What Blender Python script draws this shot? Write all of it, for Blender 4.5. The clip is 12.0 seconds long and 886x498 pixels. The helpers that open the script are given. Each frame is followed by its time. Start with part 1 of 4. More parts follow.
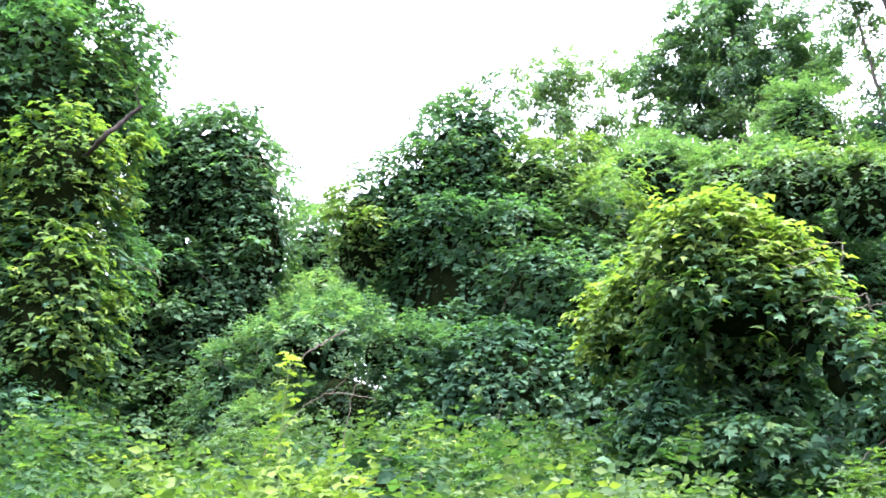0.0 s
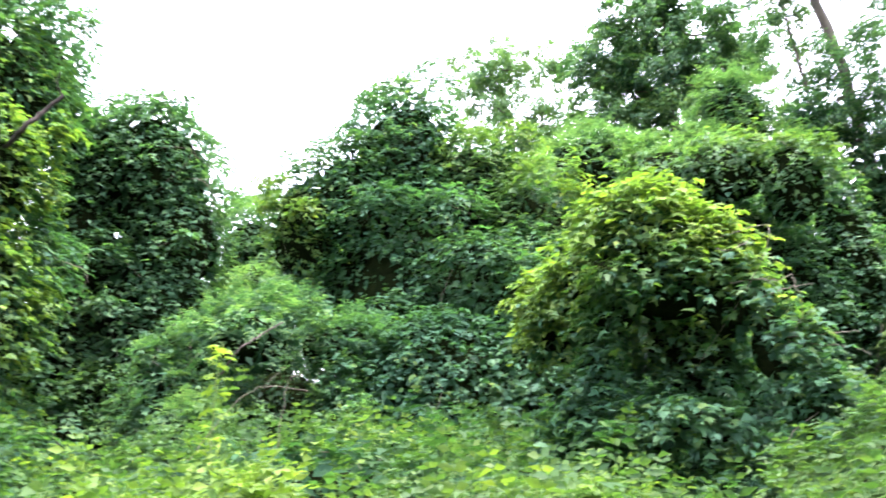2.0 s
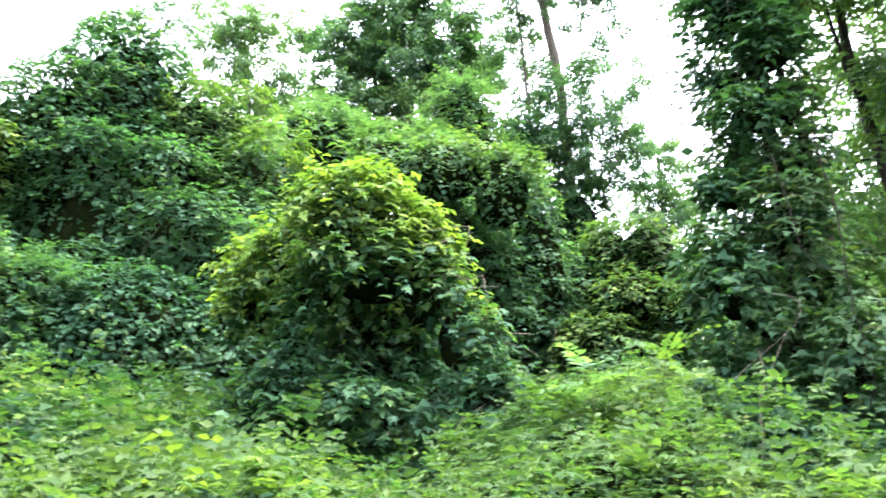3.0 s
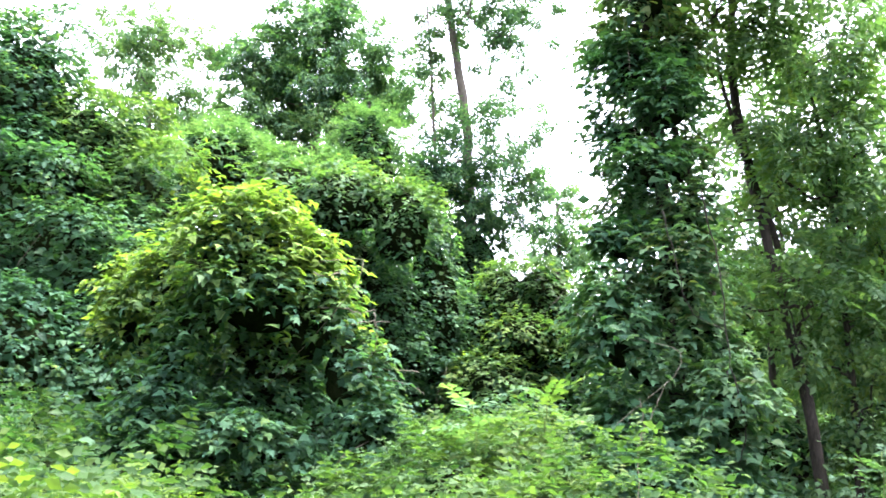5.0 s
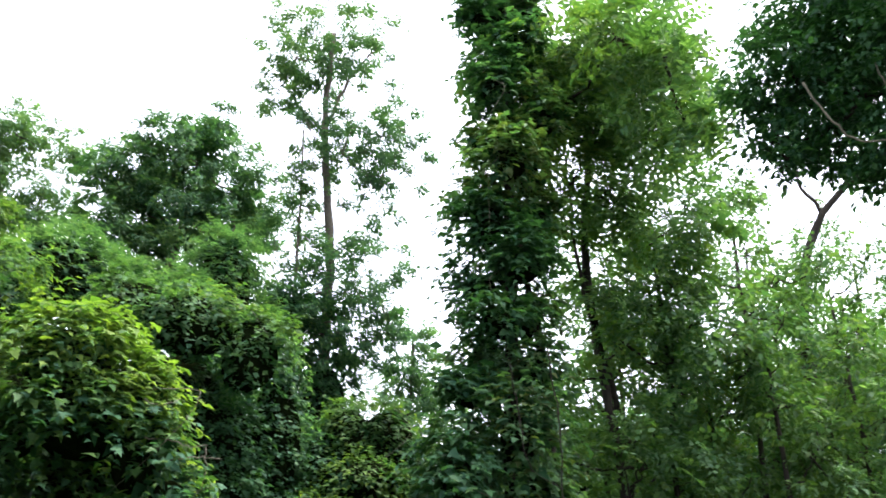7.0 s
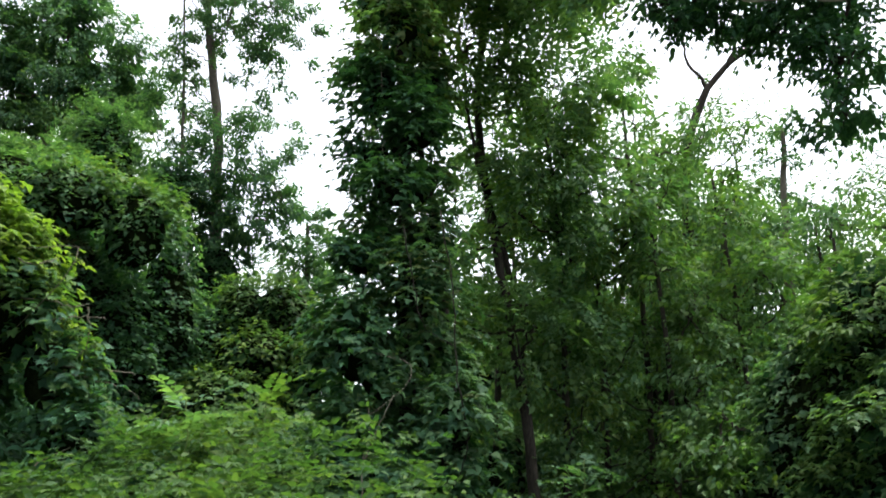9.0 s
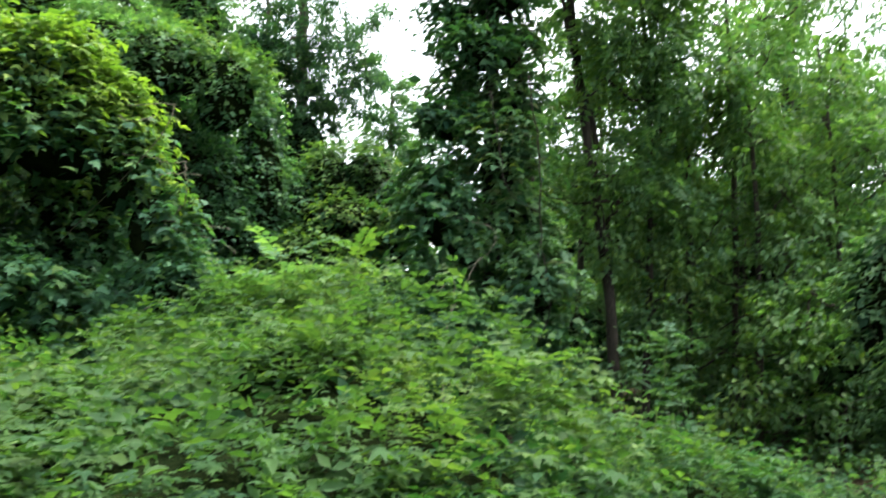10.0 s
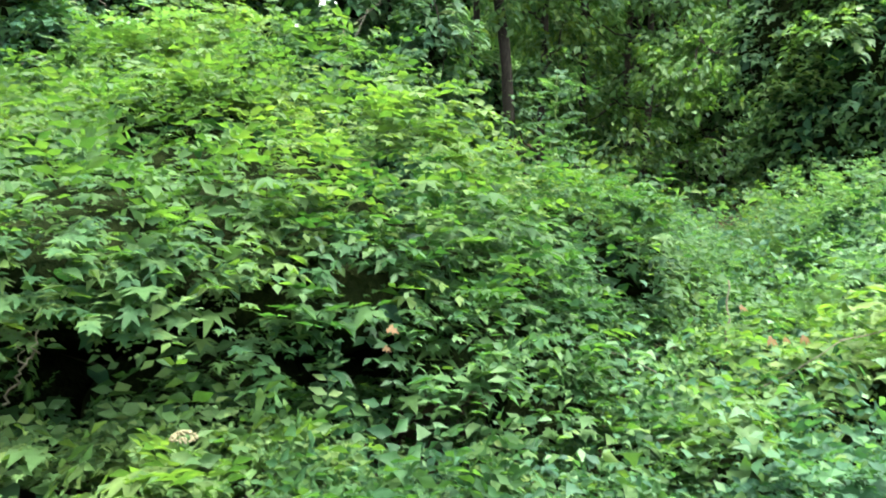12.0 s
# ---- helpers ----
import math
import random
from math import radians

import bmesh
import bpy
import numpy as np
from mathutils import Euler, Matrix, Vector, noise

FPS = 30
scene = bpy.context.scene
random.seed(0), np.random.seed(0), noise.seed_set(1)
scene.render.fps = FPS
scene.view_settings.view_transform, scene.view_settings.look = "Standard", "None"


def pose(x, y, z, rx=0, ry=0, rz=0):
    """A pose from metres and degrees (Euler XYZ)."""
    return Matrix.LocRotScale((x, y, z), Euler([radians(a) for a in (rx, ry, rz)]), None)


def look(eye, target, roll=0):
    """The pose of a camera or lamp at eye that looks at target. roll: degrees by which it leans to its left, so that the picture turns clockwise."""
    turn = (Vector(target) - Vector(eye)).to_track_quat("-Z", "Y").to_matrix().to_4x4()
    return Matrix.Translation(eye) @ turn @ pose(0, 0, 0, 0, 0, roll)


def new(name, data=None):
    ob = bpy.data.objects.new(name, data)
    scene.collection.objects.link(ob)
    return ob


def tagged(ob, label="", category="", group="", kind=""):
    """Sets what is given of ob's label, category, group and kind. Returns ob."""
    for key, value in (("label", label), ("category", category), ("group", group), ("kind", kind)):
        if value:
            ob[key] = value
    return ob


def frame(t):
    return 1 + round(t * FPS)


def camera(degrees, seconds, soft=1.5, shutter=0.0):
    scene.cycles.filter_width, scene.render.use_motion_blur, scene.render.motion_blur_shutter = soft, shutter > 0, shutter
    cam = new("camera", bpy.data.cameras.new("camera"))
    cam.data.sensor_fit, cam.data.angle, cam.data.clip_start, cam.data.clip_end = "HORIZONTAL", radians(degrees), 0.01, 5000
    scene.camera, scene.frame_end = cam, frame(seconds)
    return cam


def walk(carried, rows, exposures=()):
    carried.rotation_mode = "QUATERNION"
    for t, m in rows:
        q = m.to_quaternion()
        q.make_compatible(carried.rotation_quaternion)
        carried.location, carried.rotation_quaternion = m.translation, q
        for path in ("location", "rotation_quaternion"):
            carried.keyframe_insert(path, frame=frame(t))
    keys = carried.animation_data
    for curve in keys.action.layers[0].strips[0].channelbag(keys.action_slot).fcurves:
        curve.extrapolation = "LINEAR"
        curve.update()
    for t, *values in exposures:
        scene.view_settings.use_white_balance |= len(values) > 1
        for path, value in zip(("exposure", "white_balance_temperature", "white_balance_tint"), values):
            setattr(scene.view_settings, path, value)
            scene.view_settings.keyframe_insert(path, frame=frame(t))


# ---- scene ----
cam = camera(55.19, 12.0, soft=1.7, shutter=0.3)
EYE = 1.65
# seconds, x, y, z from the first eye, then the turn in degrees
ROWS = [
    (0.0, 0.011, -0.001, 0.003, 105.82, 3.39, -0.08),
    (0.5, 0.020, 0.010, -0.000, 105.79, 4.03, -0.57),
    (1.0, 0.026, 0.015, -0.004, 105.29, 4.76, -0.49),
    (1.5, 0.032, 0.027, -0.009, 105.17, 5.57, -0.60),
    (2.0, 0.064, 0.056, -0.011, 104.99, 5.35, -3.66),
    (2.2, 0.083, 0.052, -0.012, 103.98, 4.59, -8.00),
    (2.5, 0.110, 0.036, -0.014, 102.46, 3.76, -15.80),
    (2.7, 0.129, 0.031, -0.015, 101.92, 2.69, -19.70),
    (3.0, 0.145, 0.027, -0.009, 102.01, 1.41, -23.78),
    (3.2, 0.154, 0.022, -0.008, 102.15, 0.44, -26.09),
    (4.8, 0.201, 0.047, 0.025, 104.00, -0.42, -30.53),
    (5.0, 0.210, 0.047, 0.024, 104.13, -0.69, -31.16),
    (5.5, 0.232, 0.040, 0.027, 104.54, -1.78, -34.08),
    (6.0, 0.238, 0.028, 0.062, 108.72, -2.02, -37.03),
    (6.5, 0.232, 0.008, 0.095, 112.69, -2.69, -38.84),
    (7.0, 0.246, -0.015, 0.082, 113.53, -2.86, -41.78),
    (7.2, 0.258, -0.033, 0.075, 113.14, -3.36, -43.55),
    (7.5, 0.281, -0.052, 0.062, 111.91, -3.87, -46.72),
    (7.7, 0.296, -0.053, 0.046, 111.13, -3.51, -48.23),
    (9.3, 0.399, 0.095, -0.183, 103.92, -0.21, -47.43),
    (9.5, 0.402, 0.101, -0.200, 101.98, -0.84, -46.91),
    (10.0, 0.381, 0.109, -0.239, 97.74, -2.03, -42.94),
    (10.2, 0.371, 0.117, -0.258, 95.27, -0.40, -40.57),
    (10.5, 0.362, 0.126, -0.281, 92.18, -0.54, -38.51),
    (11.0, 0.377, 0.113, -0.320, 87.93, 0.69, -40.68),
    (11.5, 0.401, 0.075, -0.335, 85.48, -0.53, -46.49),
    (12.0, 0.396, 0.027, -0.366, 82.25, 0.19, -49.44),
]
EXPOSURES = [(0.0, 2.18, 6000, 33), (2.0, 2.12, 6150, 27), (3.0, 2.17, 6250, 22), (5.0, 2.32, 6150, 26), (6.0, 2.1, 6150, 21), (6.5, 1.9, 6200, 18), (7.0, 1.08, 6250, 17), (7.7, 0.33, 6300, 16),
             (9.3, 0.7, 6500, 11), (10.0, 1.2, 6550, 8), (10.7, 1.8, 6600, 7), (11.2, 2.05, 6650, 7), (12.0, 2.18, 6650, 9)]
walk(cam, [(t, pose(x, y, EYE + z, rx, ry, rz)) for t, x, y, z, rx, ry, rz in ROWS], EXPOSURES)

# ---- light: bright overcast sky, a veiled sun high up ----
SUN_ELEVATION, SUN_AZIMUTH = radians(73), radians(122)
world = bpy.data.worlds.new("sky")
scene.world = world
world.use_nodes = True
wt = world.node_tree
sky = wt.nodes.new("ShaderNodeTexSky")
sky.sky_type, sky.sun_disc = "NISHITA", False
sky.sun_elevation, sky.sun_rotation = SUN_ELEVATION, SUN_AZIMUTH
sky.dust_density, sky.ozone_density, sky.air_density = 4.0, 1.0, 1.0
veil = wt.nodes.new("ShaderNodeHueSaturation")
veil.inputs["Saturation"].default_value, veil.inputs["Value"].default_value = 0.3, 3.1
wt.links.new(sky.outputs[0], veil.inputs["Color"])
wt.links.new(veil.outputs[0], wt.nodes["Background"].inputs[0])
wt.nodes["Background"].inputs[1].default_value = 0.135
sun = new("sun", bpy.data.lights.new("sun", "SUN"))
sun.data.energy, sun.data.angle, sun.data.color = 2.9, radians(25), (1.0, 0.94, 0.84)
sun.matrix_world = look((0, 0, 40), (-math.sin(SUN_AZIMUTH) * 40 / math.tan(SUN_ELEVATION), -math.cos(SUN_AZIMUTH) * 40 / math.tan(SUN_ELEVATION), 0))

# ---- materials ----


def leaf_material(name, dark, mid, light, patch=0.6, lift=0.5, through_share=0.47, rough=0.55, single=False):
    """Leaf blades: each leaf its own tone, drifts of younger growth, light that shines through."""
    m = bpy.data.materials.new(name)
    m.use_nodes = True
    t = m.node_tree
    n, link = t.nodes, t.links.new
    geo, pos = n.new("ShaderNodeNewGeometry"), n.new("ShaderNodeTexCoord")
    drift = n.new("ShaderNodeTexNoise")
    drift.inputs["Scale"].default_value, drift.inputs["Detail"].default_value = patch, 3.0
    link(pos.outputs["Object"], drift.inputs["Vector"])
    stretch = n.new("ShaderNodeMapRange")
    stretch.inputs["From Min"].default_value, stretch.inputs["From Max"].default_value = 0.35, 0.68
    link(drift.outputs["Fac"], stretch.inputs["Value"])
    mixv = n.new("ShaderNodeMath")
    mixv.operation = "MULTIPLY_ADD"
    mixv.inputs[1].default_value = lift
    own = n.new("ShaderNodeMath")
    own.operation = "MULTIPLY"
    own.inputs[1].default_value = 1.0 - lift
    link(n.new("ShaderNodeObjectInfo").outputs["Random"] if single else geo.outputs["Random Per Island"], own.inputs[0])
    link(stretch.outputs[0], mixv.inputs[0])
    link(own.outputs[0], mixv.inputs[2])
    ramp = n.new("ShaderNodeValToRGB")
    e = ramp.color_ramp.elements
    e[0].position, e[0].color = 0.12, (*dark, 1)
    e[1].position, e[1].color = 0.92, (*light, 1)
    e.new(0.52).color = (*mid, 1)
    link(mixv.outputs[0], ramp.inputs[0])
    fine = n.new("ShaderNodeTexNoise")
    fine.inputs["Scale"].default_value, fine.inputs["Detail"].default_value = 38.0, 4.0
    link(pos.outputs["Object"], fine.inputs["Vector"])
    tone = n.new("ShaderNodeMixRGB")
    tone.blend_type = "OVERLAY"
    tone.inputs[0].default_value = 0.35
    link(ramp.outputs[0], tone.inputs[1])
    link(fine.outputs["Fac"], tone.inputs[2])
    bump = n.new("ShaderNodeBump")
    bump.inputs["Strength"].default_value, bump.inputs["Distance"].default_value = 0.35, 0.01
    link(fine.outputs["Fac"], bump.inputs["Height"])
    bsdf = n["Principled BSDF"]
    bsdf.inputs["Roughness"].default_value = rough
    bsdf.inputs["Specular IOR Level"].default_value = 0.14
    link(tone.outputs[0], bsdf.inputs["Base Color"])
    link(bump.outputs[0], bsdf.inputs["Normal"])
    glow = n.new("ShaderNodeBsdfTranslucent")
    warm = n.new("ShaderNodeMixRGB")
    warm.blend_type = "MULTIPLY"
    warm.inputs[0].default_value, warm.inputs[2].default_value = 1.0, (1.3, 1.5, 0.45, 1)
    link(tone.outputs[0], warm.inputs[1])
    link(warm.outputs[0], glow.inputs["Color"])
    mix = n.new("ShaderNodeMixShader")
    mix.inputs[0].default_value = through_share
    link(bsdf.outputs[0], mix.inputs[1])
    link(glow.outputs[0], mix.inputs[2])
    link(mix.outputs[0], n["Material Output"].inputs["Surface"])
    return m


def rough_material(name, a, b, scale, rough=0.9, depth=0.02, stretch=(1, 1, 1)):
    """Bark, soil, litter: two tones at two scales, with relief."""
    m = bpy.data.materials.new(name)
    m.use_nodes = True
    t = m.node_tree
    n, link = t.nodes, t.links.new
    pos, mp = n.new("ShaderNodeTexCoord"), n.new("ShaderNodeMapping")
    mp.inputs["Scale"].default_value = stretch
    link(pos.outputs["Object"], mp.inputs["Vector"])
    big, small = n.new("ShaderNodeTexNoise"), n.new("ShaderNodeTexNoise")
    big.inputs["Scale"].default_value, small.inputs["Scale"].default_value = scale, scale * 9
    big.inputs["Detail"].default_value = small.inputs["Detail"].default_value = 6.0
    link(mp.outputs[0], big.inputs["Vector"])
    link(mp.outputs[0], small.inputs["Vector"])
    add = n.new("ShaderNodeMixRGB")
    add.inputs[0].default_value = 0.5
    link(big.outputs["Fac"], add.inputs[1])
    link(small.outputs["Fac"], add.inputs[2])
    ramp = n.new("ShaderNodeValToRGB")
    ramp.color_ramp.elements[0].position, ramp.color_ramp.elements[0].color = 0.36, (*a, 1)
    ramp.color_ramp.elements[1].position, ramp.color_ramp.elements[1].color = 0.64, (*b, 1)
    link(add.outputs[0], ramp.inputs[0])
    bump = n.new("ShaderNodeBump")
    bump.inputs["Strength"].default_value, bump.inputs["Distance"].default_value = 0.8, depth
    link(add.outputs[0], bump.inputs["Height"])
    bsdf = n["Principled BSDF"]
    bsdf.inputs["Roughness"].default_value, bsdf.inputs["Specular IOR Level"].default_value = rough, 0.12
    link(ramp.outputs[0], bsdf.inputs["Base Color"])
    link(bump.outputs[0], bsdf.inputs["Normal"])
    return m


DEEP = leaf_material("deep_green_vine_leaf", (0.022, 0.068, 0.041), (0.038, 0.104, 0.055), (0.066, 0.152, 0.064), 0.7, 0.4, rough=0.52)
DEEP_ONE = leaf_material("single_deep_green_vine_leaf", (0.022, 0.068, 0.041), (0.038, 0.104, 0.055), (0.066, 0.152, 0.064), 0.7, 0.4, rough=0.52, single=True)
FRESH = leaf_material("fresh_vine_leaf", (0.036, 0.088, 0.033), (0.062, 0.128, 0.040), (0.112, 0.180, 0.050), 0.9, 0.5)
FRESH_ONE = leaf_material("single_fresh_vine_leaf", (0.036, 0.088, 0.033), (0.062, 0.128, 0.040), (0.112, 0.180, 0.050), 0.9, 0.5, single=True)
YELLOW = leaf_material("yellow_green_young_leaf", (0.068, 0.138, 0.030), (0.112, 0.188, 0.038), (0.172, 0.245, 0.050), 1.1, 0.5)
YELLOW_ONE = leaf_material("single_yellow_green_young_leaf", (0.068, 0.138, 0.030), (0.112, 0.188, 0.038), (0.172, 0.245, 0.050), 1.1, 0.5, single=True)
BRAMBLE = leaf_material("deep_bramble_leaf", (0.017, 0.056, 0.024), (0.034, 0.090, 0.033), (0.066, 0.134, 0.043), 0.8, 0.4, rough=0.5)
BRAMBLE_ONE = leaf_material("single_deep_bramble_leaf", (0.017, 0.056, 0.024), (0.034, 0.090, 0.033), (0.066, 0.134, 0.043), 0.8, 0.4, rough=0.5, single=True)
BRIGHT = leaf_material("bright_bramble_leaf", (0.029, 0.076, 0.028), (0.056, 0.114, 0.037), (0.102, 0.160, 0.047), 0.9, 0.5)
TREE = leaf_material("tree_leaf", (0.026, 0.074, 0.044), (0.046, 0.116, 0.062), (0.086, 0.170, 0.078), 0.5, 0.4)
PALE = leaf_material("pale_tree_leaf", (0.045, 0.108, 0.058), (0.080, 0.162, 0.080), (0.134, 0.225, 0.104), 0.4, 0.4)
# vine leaf green darkened to stand for shade
SHADE = leaf_material("leaf_darkened_for_shade", (0.016, 0.052, 0.030), (0.028, 0.084, 0.042), (0.050, 0.124, 0.052), 0.6, 0.4)
DRY = leaf_material("withered_leaf", (0.055, 0.030, 0.014), (0.10, 0.062, 0.028), (0.16, 0.115, 0.05), 2.0, 0.2)
OLIVE = leaf_material("olive_tired_leaf", (0.030, 0.055, 0.022), (0.058, 0.092, 0.034), (0.105, 0.145, 0.055), 1.2, 0.4)
# near black without sheen: the mounds' inner shade put into a colour
SHADE_FILL = rough_material("near_black_shade_fill", (0.004, 0.008, 0.003), (0.012, 0.017, 0.006), 6.0, 1.0, 0.05)
SHADE_FILL.node_tree.nodes["Principled BSDF"].inputs["Specular IOR Level"].default_value = 0.0
BARK = rough_material("grey_brown_bark", (0.040, 0.036, 0.029), (0.135, 0.120, 0.096), 5.0, 0.9, 0.02, (1, 1, 0.25))
BARK_DARK = rough_material("dark_brown_bark", (0.011, 0.010, 0.008), (0.042, 0.037, 0.029), 5.0, 0.9, 0.02, (1, 1, 0.25))
STEM = rough_material("dry_vine_stem", (0.07, 0.066, 0.045), (0.16, 0.152, 0.11), 12.0, 0.8, 0.005)
GREEN_STEM = rough_material("green_stem", (0.06, 0.10, 0.03), (0.13, 0.20, 0.06), 12.0, 0.7, 0.004)
SOIL = rough_material("leaf_litter_on_soil", (0.018, 0.014, 0.008), (0.07, 0.055, 0.03), 1.3, 1.0, 0.03)

# ---- shapes ----
rng = np.random.default_rng(7)


def lattice(p, scale, seed=0):
    """Smooth value noise in -1..1 at the points p."""
    q = np.asarray(p) * scale + seed * 17.31
    i = np.floor(q).astype(np.int64)
    f = q - i
    f = f * f * (3 - 2 * f)
    total = np.zeros(len(q))
    for dx in (0, 1):
        for dy in (0, 1):
            for dz in (0, 1):
                h = (i[:, 0] + dx) * 374761393 + (i[:, 1] + dy) * 668265263 + (i[:, 2] + dz) * 2147483647 + seed * 1013
                h = (h ^ (h >> 13)) * 1274126177
                h = ((h ^ (h >> 16)) & 0xFFFF) / 32767.5 - 1
                w = (f[:, 0] if dx else 1 - f[:, 0]) * (f[:, 1] if dy else 1 - f[:, 1]) * (f[:, 2] if dz else 1 - f[:, 2])
                total += w * h
    return total


def ground_z(x, y):
    """Height of the ground: level where one stands, a bank that rises ahead, a low way off to the side."""
    x, y = np.asarray(x, float), np.asarray(y, float)
    rise = 1.1 * np.clip((y - 2.5) / 8.0, 0, 1) ** 1.2
    side = 1 - 0.75 * np.clip((x - 3.0) / 5.0, 0, 1) * np.clip((9 - y) / 5.0, 0, 1)
    return rise * side + 0.05 * np.sin(x * 1.3 + 1) * np.cos(y * 1.1)


def unit(v):
    return v / (np.linalg.norm(v, axis=-1, keepdims=True) + 1e-9)


# leaf outlines: vertices (across, along, out of the blade) and faces
LOBED = (np.array([(0, 0, 0), (0, .5, .02), (0, 1.12, -.16), (.28, -.15, .02), (.66, .12, -.12), (.22, .33, .04), (.52, .68, -.10), (.17, .66, .03),
                   (-.28, -.15, .02), (-.66, .12, -.12), (-.22, .33, .04), (-.52, .68, -.10), (-.17, .66, .03)]),
         [(0, 3, 4, 5, 1), (1, 5, 6, 7, 2), (0, 1, 10, 9, 8), (1, 2, 12, 11, 10)])
LANCE = (np.array([(0, 0, 0), (.17, .12, .03), (.28, .38, .05), (.17, .72, .01), (0, 1.05, -.16), (-.17, .72, .01), (-.28, .38, .05), (-.17, .12, .03)]),
         [(0, 1, 2, 3, 4), (0, 4, 5, 6, 7)])
HEART = (np.array([(0, 0, 0), (.34, -.08, .05), (.46, .28, .06), (.24, .68, .0), (0, 1, -.16), (-.24, .68, .0), (-.46, .28, .06), (-.34, -.08, .05)]),
         [(0, 1, 2, 3, 4), (0, 4, 5, 6, 7)])
IVY = (np.array([(0, 0, 0), (.48, .04, -.06), (.27, .46, .05), (0, 1.05, -.16), (-.27, .46, .05), (-.48, .04, -.06)]),
       [(0, 1, 2, 3), (0, 3, 4, 5)])
BROAD = (np.array([(0, 0, 0), (.40, .36, .05), (0, 1, -.12), (-.40, .36, .05)]), [(0, 1, 2), (0, 2, 3)])
OVATE = (np.array([(0, 0, 0), (.27, .42, .05), (0, 1, -.1), (-.27, .42, .05)]), [(0, 1, 2), (0, 2, 3)])


def place_leaves(template, p, normal, tip, size):
    """Vertices and faces of leaves at p, with their faces' normals, tips and lengths."""
    shape, faces = template
    tip = unit(tip - normal * np.sum(tip * normal, axis=1, keepdims=True))
    side = np.cross(tip, normal)
    k = len(shape)
    droop = rng.uniform(0.5, 2.2, len(p))
    width = rng.uniform(0.8, 1.2, len(p))
    v = (p[:, None] + size[:, None, None] * (side[:, None] * (shape[None, :, 0:1] * width[:, None, None]) + tip[:, None] * shape[None, :, 1:2]
                                              + normal[:, None] * shape[None, :, 2:3] * droop[:, None, None]))
    return v.reshape(-1, 3), faces, k


def mesh_of(name, batches, materials):
    """One mesh from batches of (vertices, faces of one leaf, vertices in one leaf, material slot)."""
    verts, loops, starts, totals, slots, base, at = [], [], [], [], [], 0, 0
    for v, faces, k, slot in batches:
        n = len(v) // k
        if n == 0:
            continue
        offs = (np.arange(n) * k + base)[:, None]
        lengths = np.array([len(f) for f in faces])
        flat = np.array([i for f in faces for i in f])
        loops.append((offs + flat[None]).ravel())
        tot = np.tile(lengths, n)
        totals.append(tot)
        slots.append(np.full(len(tot), slot))
        verts.append(v)
        base += len(v)
    verts, loops, totals, slots = np.concatenate(verts), np.concatenate(loops), np.concatenate(totals), np.concatenate(slots)
    me = bpy.data.meshes.new(name)
    me.vertices.add(len(verts))
    me.vertices.foreach_set("co", verts.astype(np.float32).ravel())
    me.loops.add(len(loops))
    me.loops.foreach_set("vertex_index", loops.astype(np.int32))
    me.polygons.add(len(totals))
    me.polygons.foreach_set("loop_start", np.concatenate([[0], np.cumsum(totals)[:-1]]).astype(np.int32))
    me.polygons.foreach_set("material_index", slots.astype(np.int32))
    for m in materials:
        me.materials.append(m)
    me.update(calc_edges=True)
    return me


def child(name, me, parent, label="", kind=""):
    ob = new(name, me)
    ob.parent = parent
    ob.matrix_parent_inverse = parent.matrix_basis.inverted()
    return tagged(ob, label=label, kind=kind)


def thing(name, x, y, label, category, group="", kind="", z=None):
    ob = new(name)
    ob.empty_display_size = 0.2
    ob.matrix_basis = Matrix.Translation((x, y, float(ground_z(x, y)) if z is None else z))
    return tagged(ob, label, category, group, kind)


def tube(bm, pts, radii, sides=7, wobble=0.0):
    """A tapering round limb through the points."""
    pts = [Vector(p) for p in pts]
    rings = []
    for i, p in enumerate(pts):
        d = (pts[min(i + 1, len(pts) - 1)] - pts[max(i - 1, 0)]).normalized()
        a = d.cross(Vector((0.31, 0.95, 0.02))).normalized()
        b = d.cross(a)
        ring = []
        for j in range(sides):
            w = 2 * math.pi * j / sides
            r = radii[i] * (1 + wobble * noise.noise(p * 3 + Vector((j, 0, 0))))
            ring.append(bm.verts.new(p + (a * math.cos(w) + b * math.sin(w)) * r))
        rings.append(ring)
    for r0, r1 in zip(rings, rings[1:]):
        for j in range(sides):
            bm.faces.new((r0[j], r0[(j + 1) % sides], r1[(j + 1) % sides], r1[j])).smooth = True
    bm.faces.new(rings[-1])
    bm.faces.new(rings[0][::-1])


def smooth_path(pts, steps=5, jitter=0.0, seed=0):
    """A finer, slightly crooked line through the points."""
    r = random.Random(seed)
    p = [Vector(q) for q in pts]
    p = [p[0] * 2 - p[1]] + p + [p[-1] * 2 - p[-2]]
    out = []
    for i in range(1, len(p) - 2):
        for s in range(steps):
            t = s / steps
            a, b, c, d = p[i - 1], p[i], p[i + 1], p[i + 2]
            q = 0.5 * (2 * b + (c - a) * t + (2 * a - 5 * b + 4 * c - d) * t * t + (3 * b - a - 3 * c + d) * t ** 3)
            out.append(q + Vector((r.uniform(-1, 1), r.uniform(-1, 1), r.uniform(-1, 1))) * jitter)
    out.append(p[-2])
    return out


def limb_mesh(name, lines, material):
    """One mesh from lines of (points, first radius, last radius, sides)."""
    bm = bmesh.new()
    for pts, r0, r1, sides in lines:
        n = len(pts) - 1
        tube(bm, pts, [r0 + (r1 - r0) * (i / n) ** 0.8 for i in range(n + 1)], sides, 0.25)
    me = bpy.data.meshes.new(name)
    bm.to_mesh(me)
    bm.free()
    me.materials.append(material)
    return me


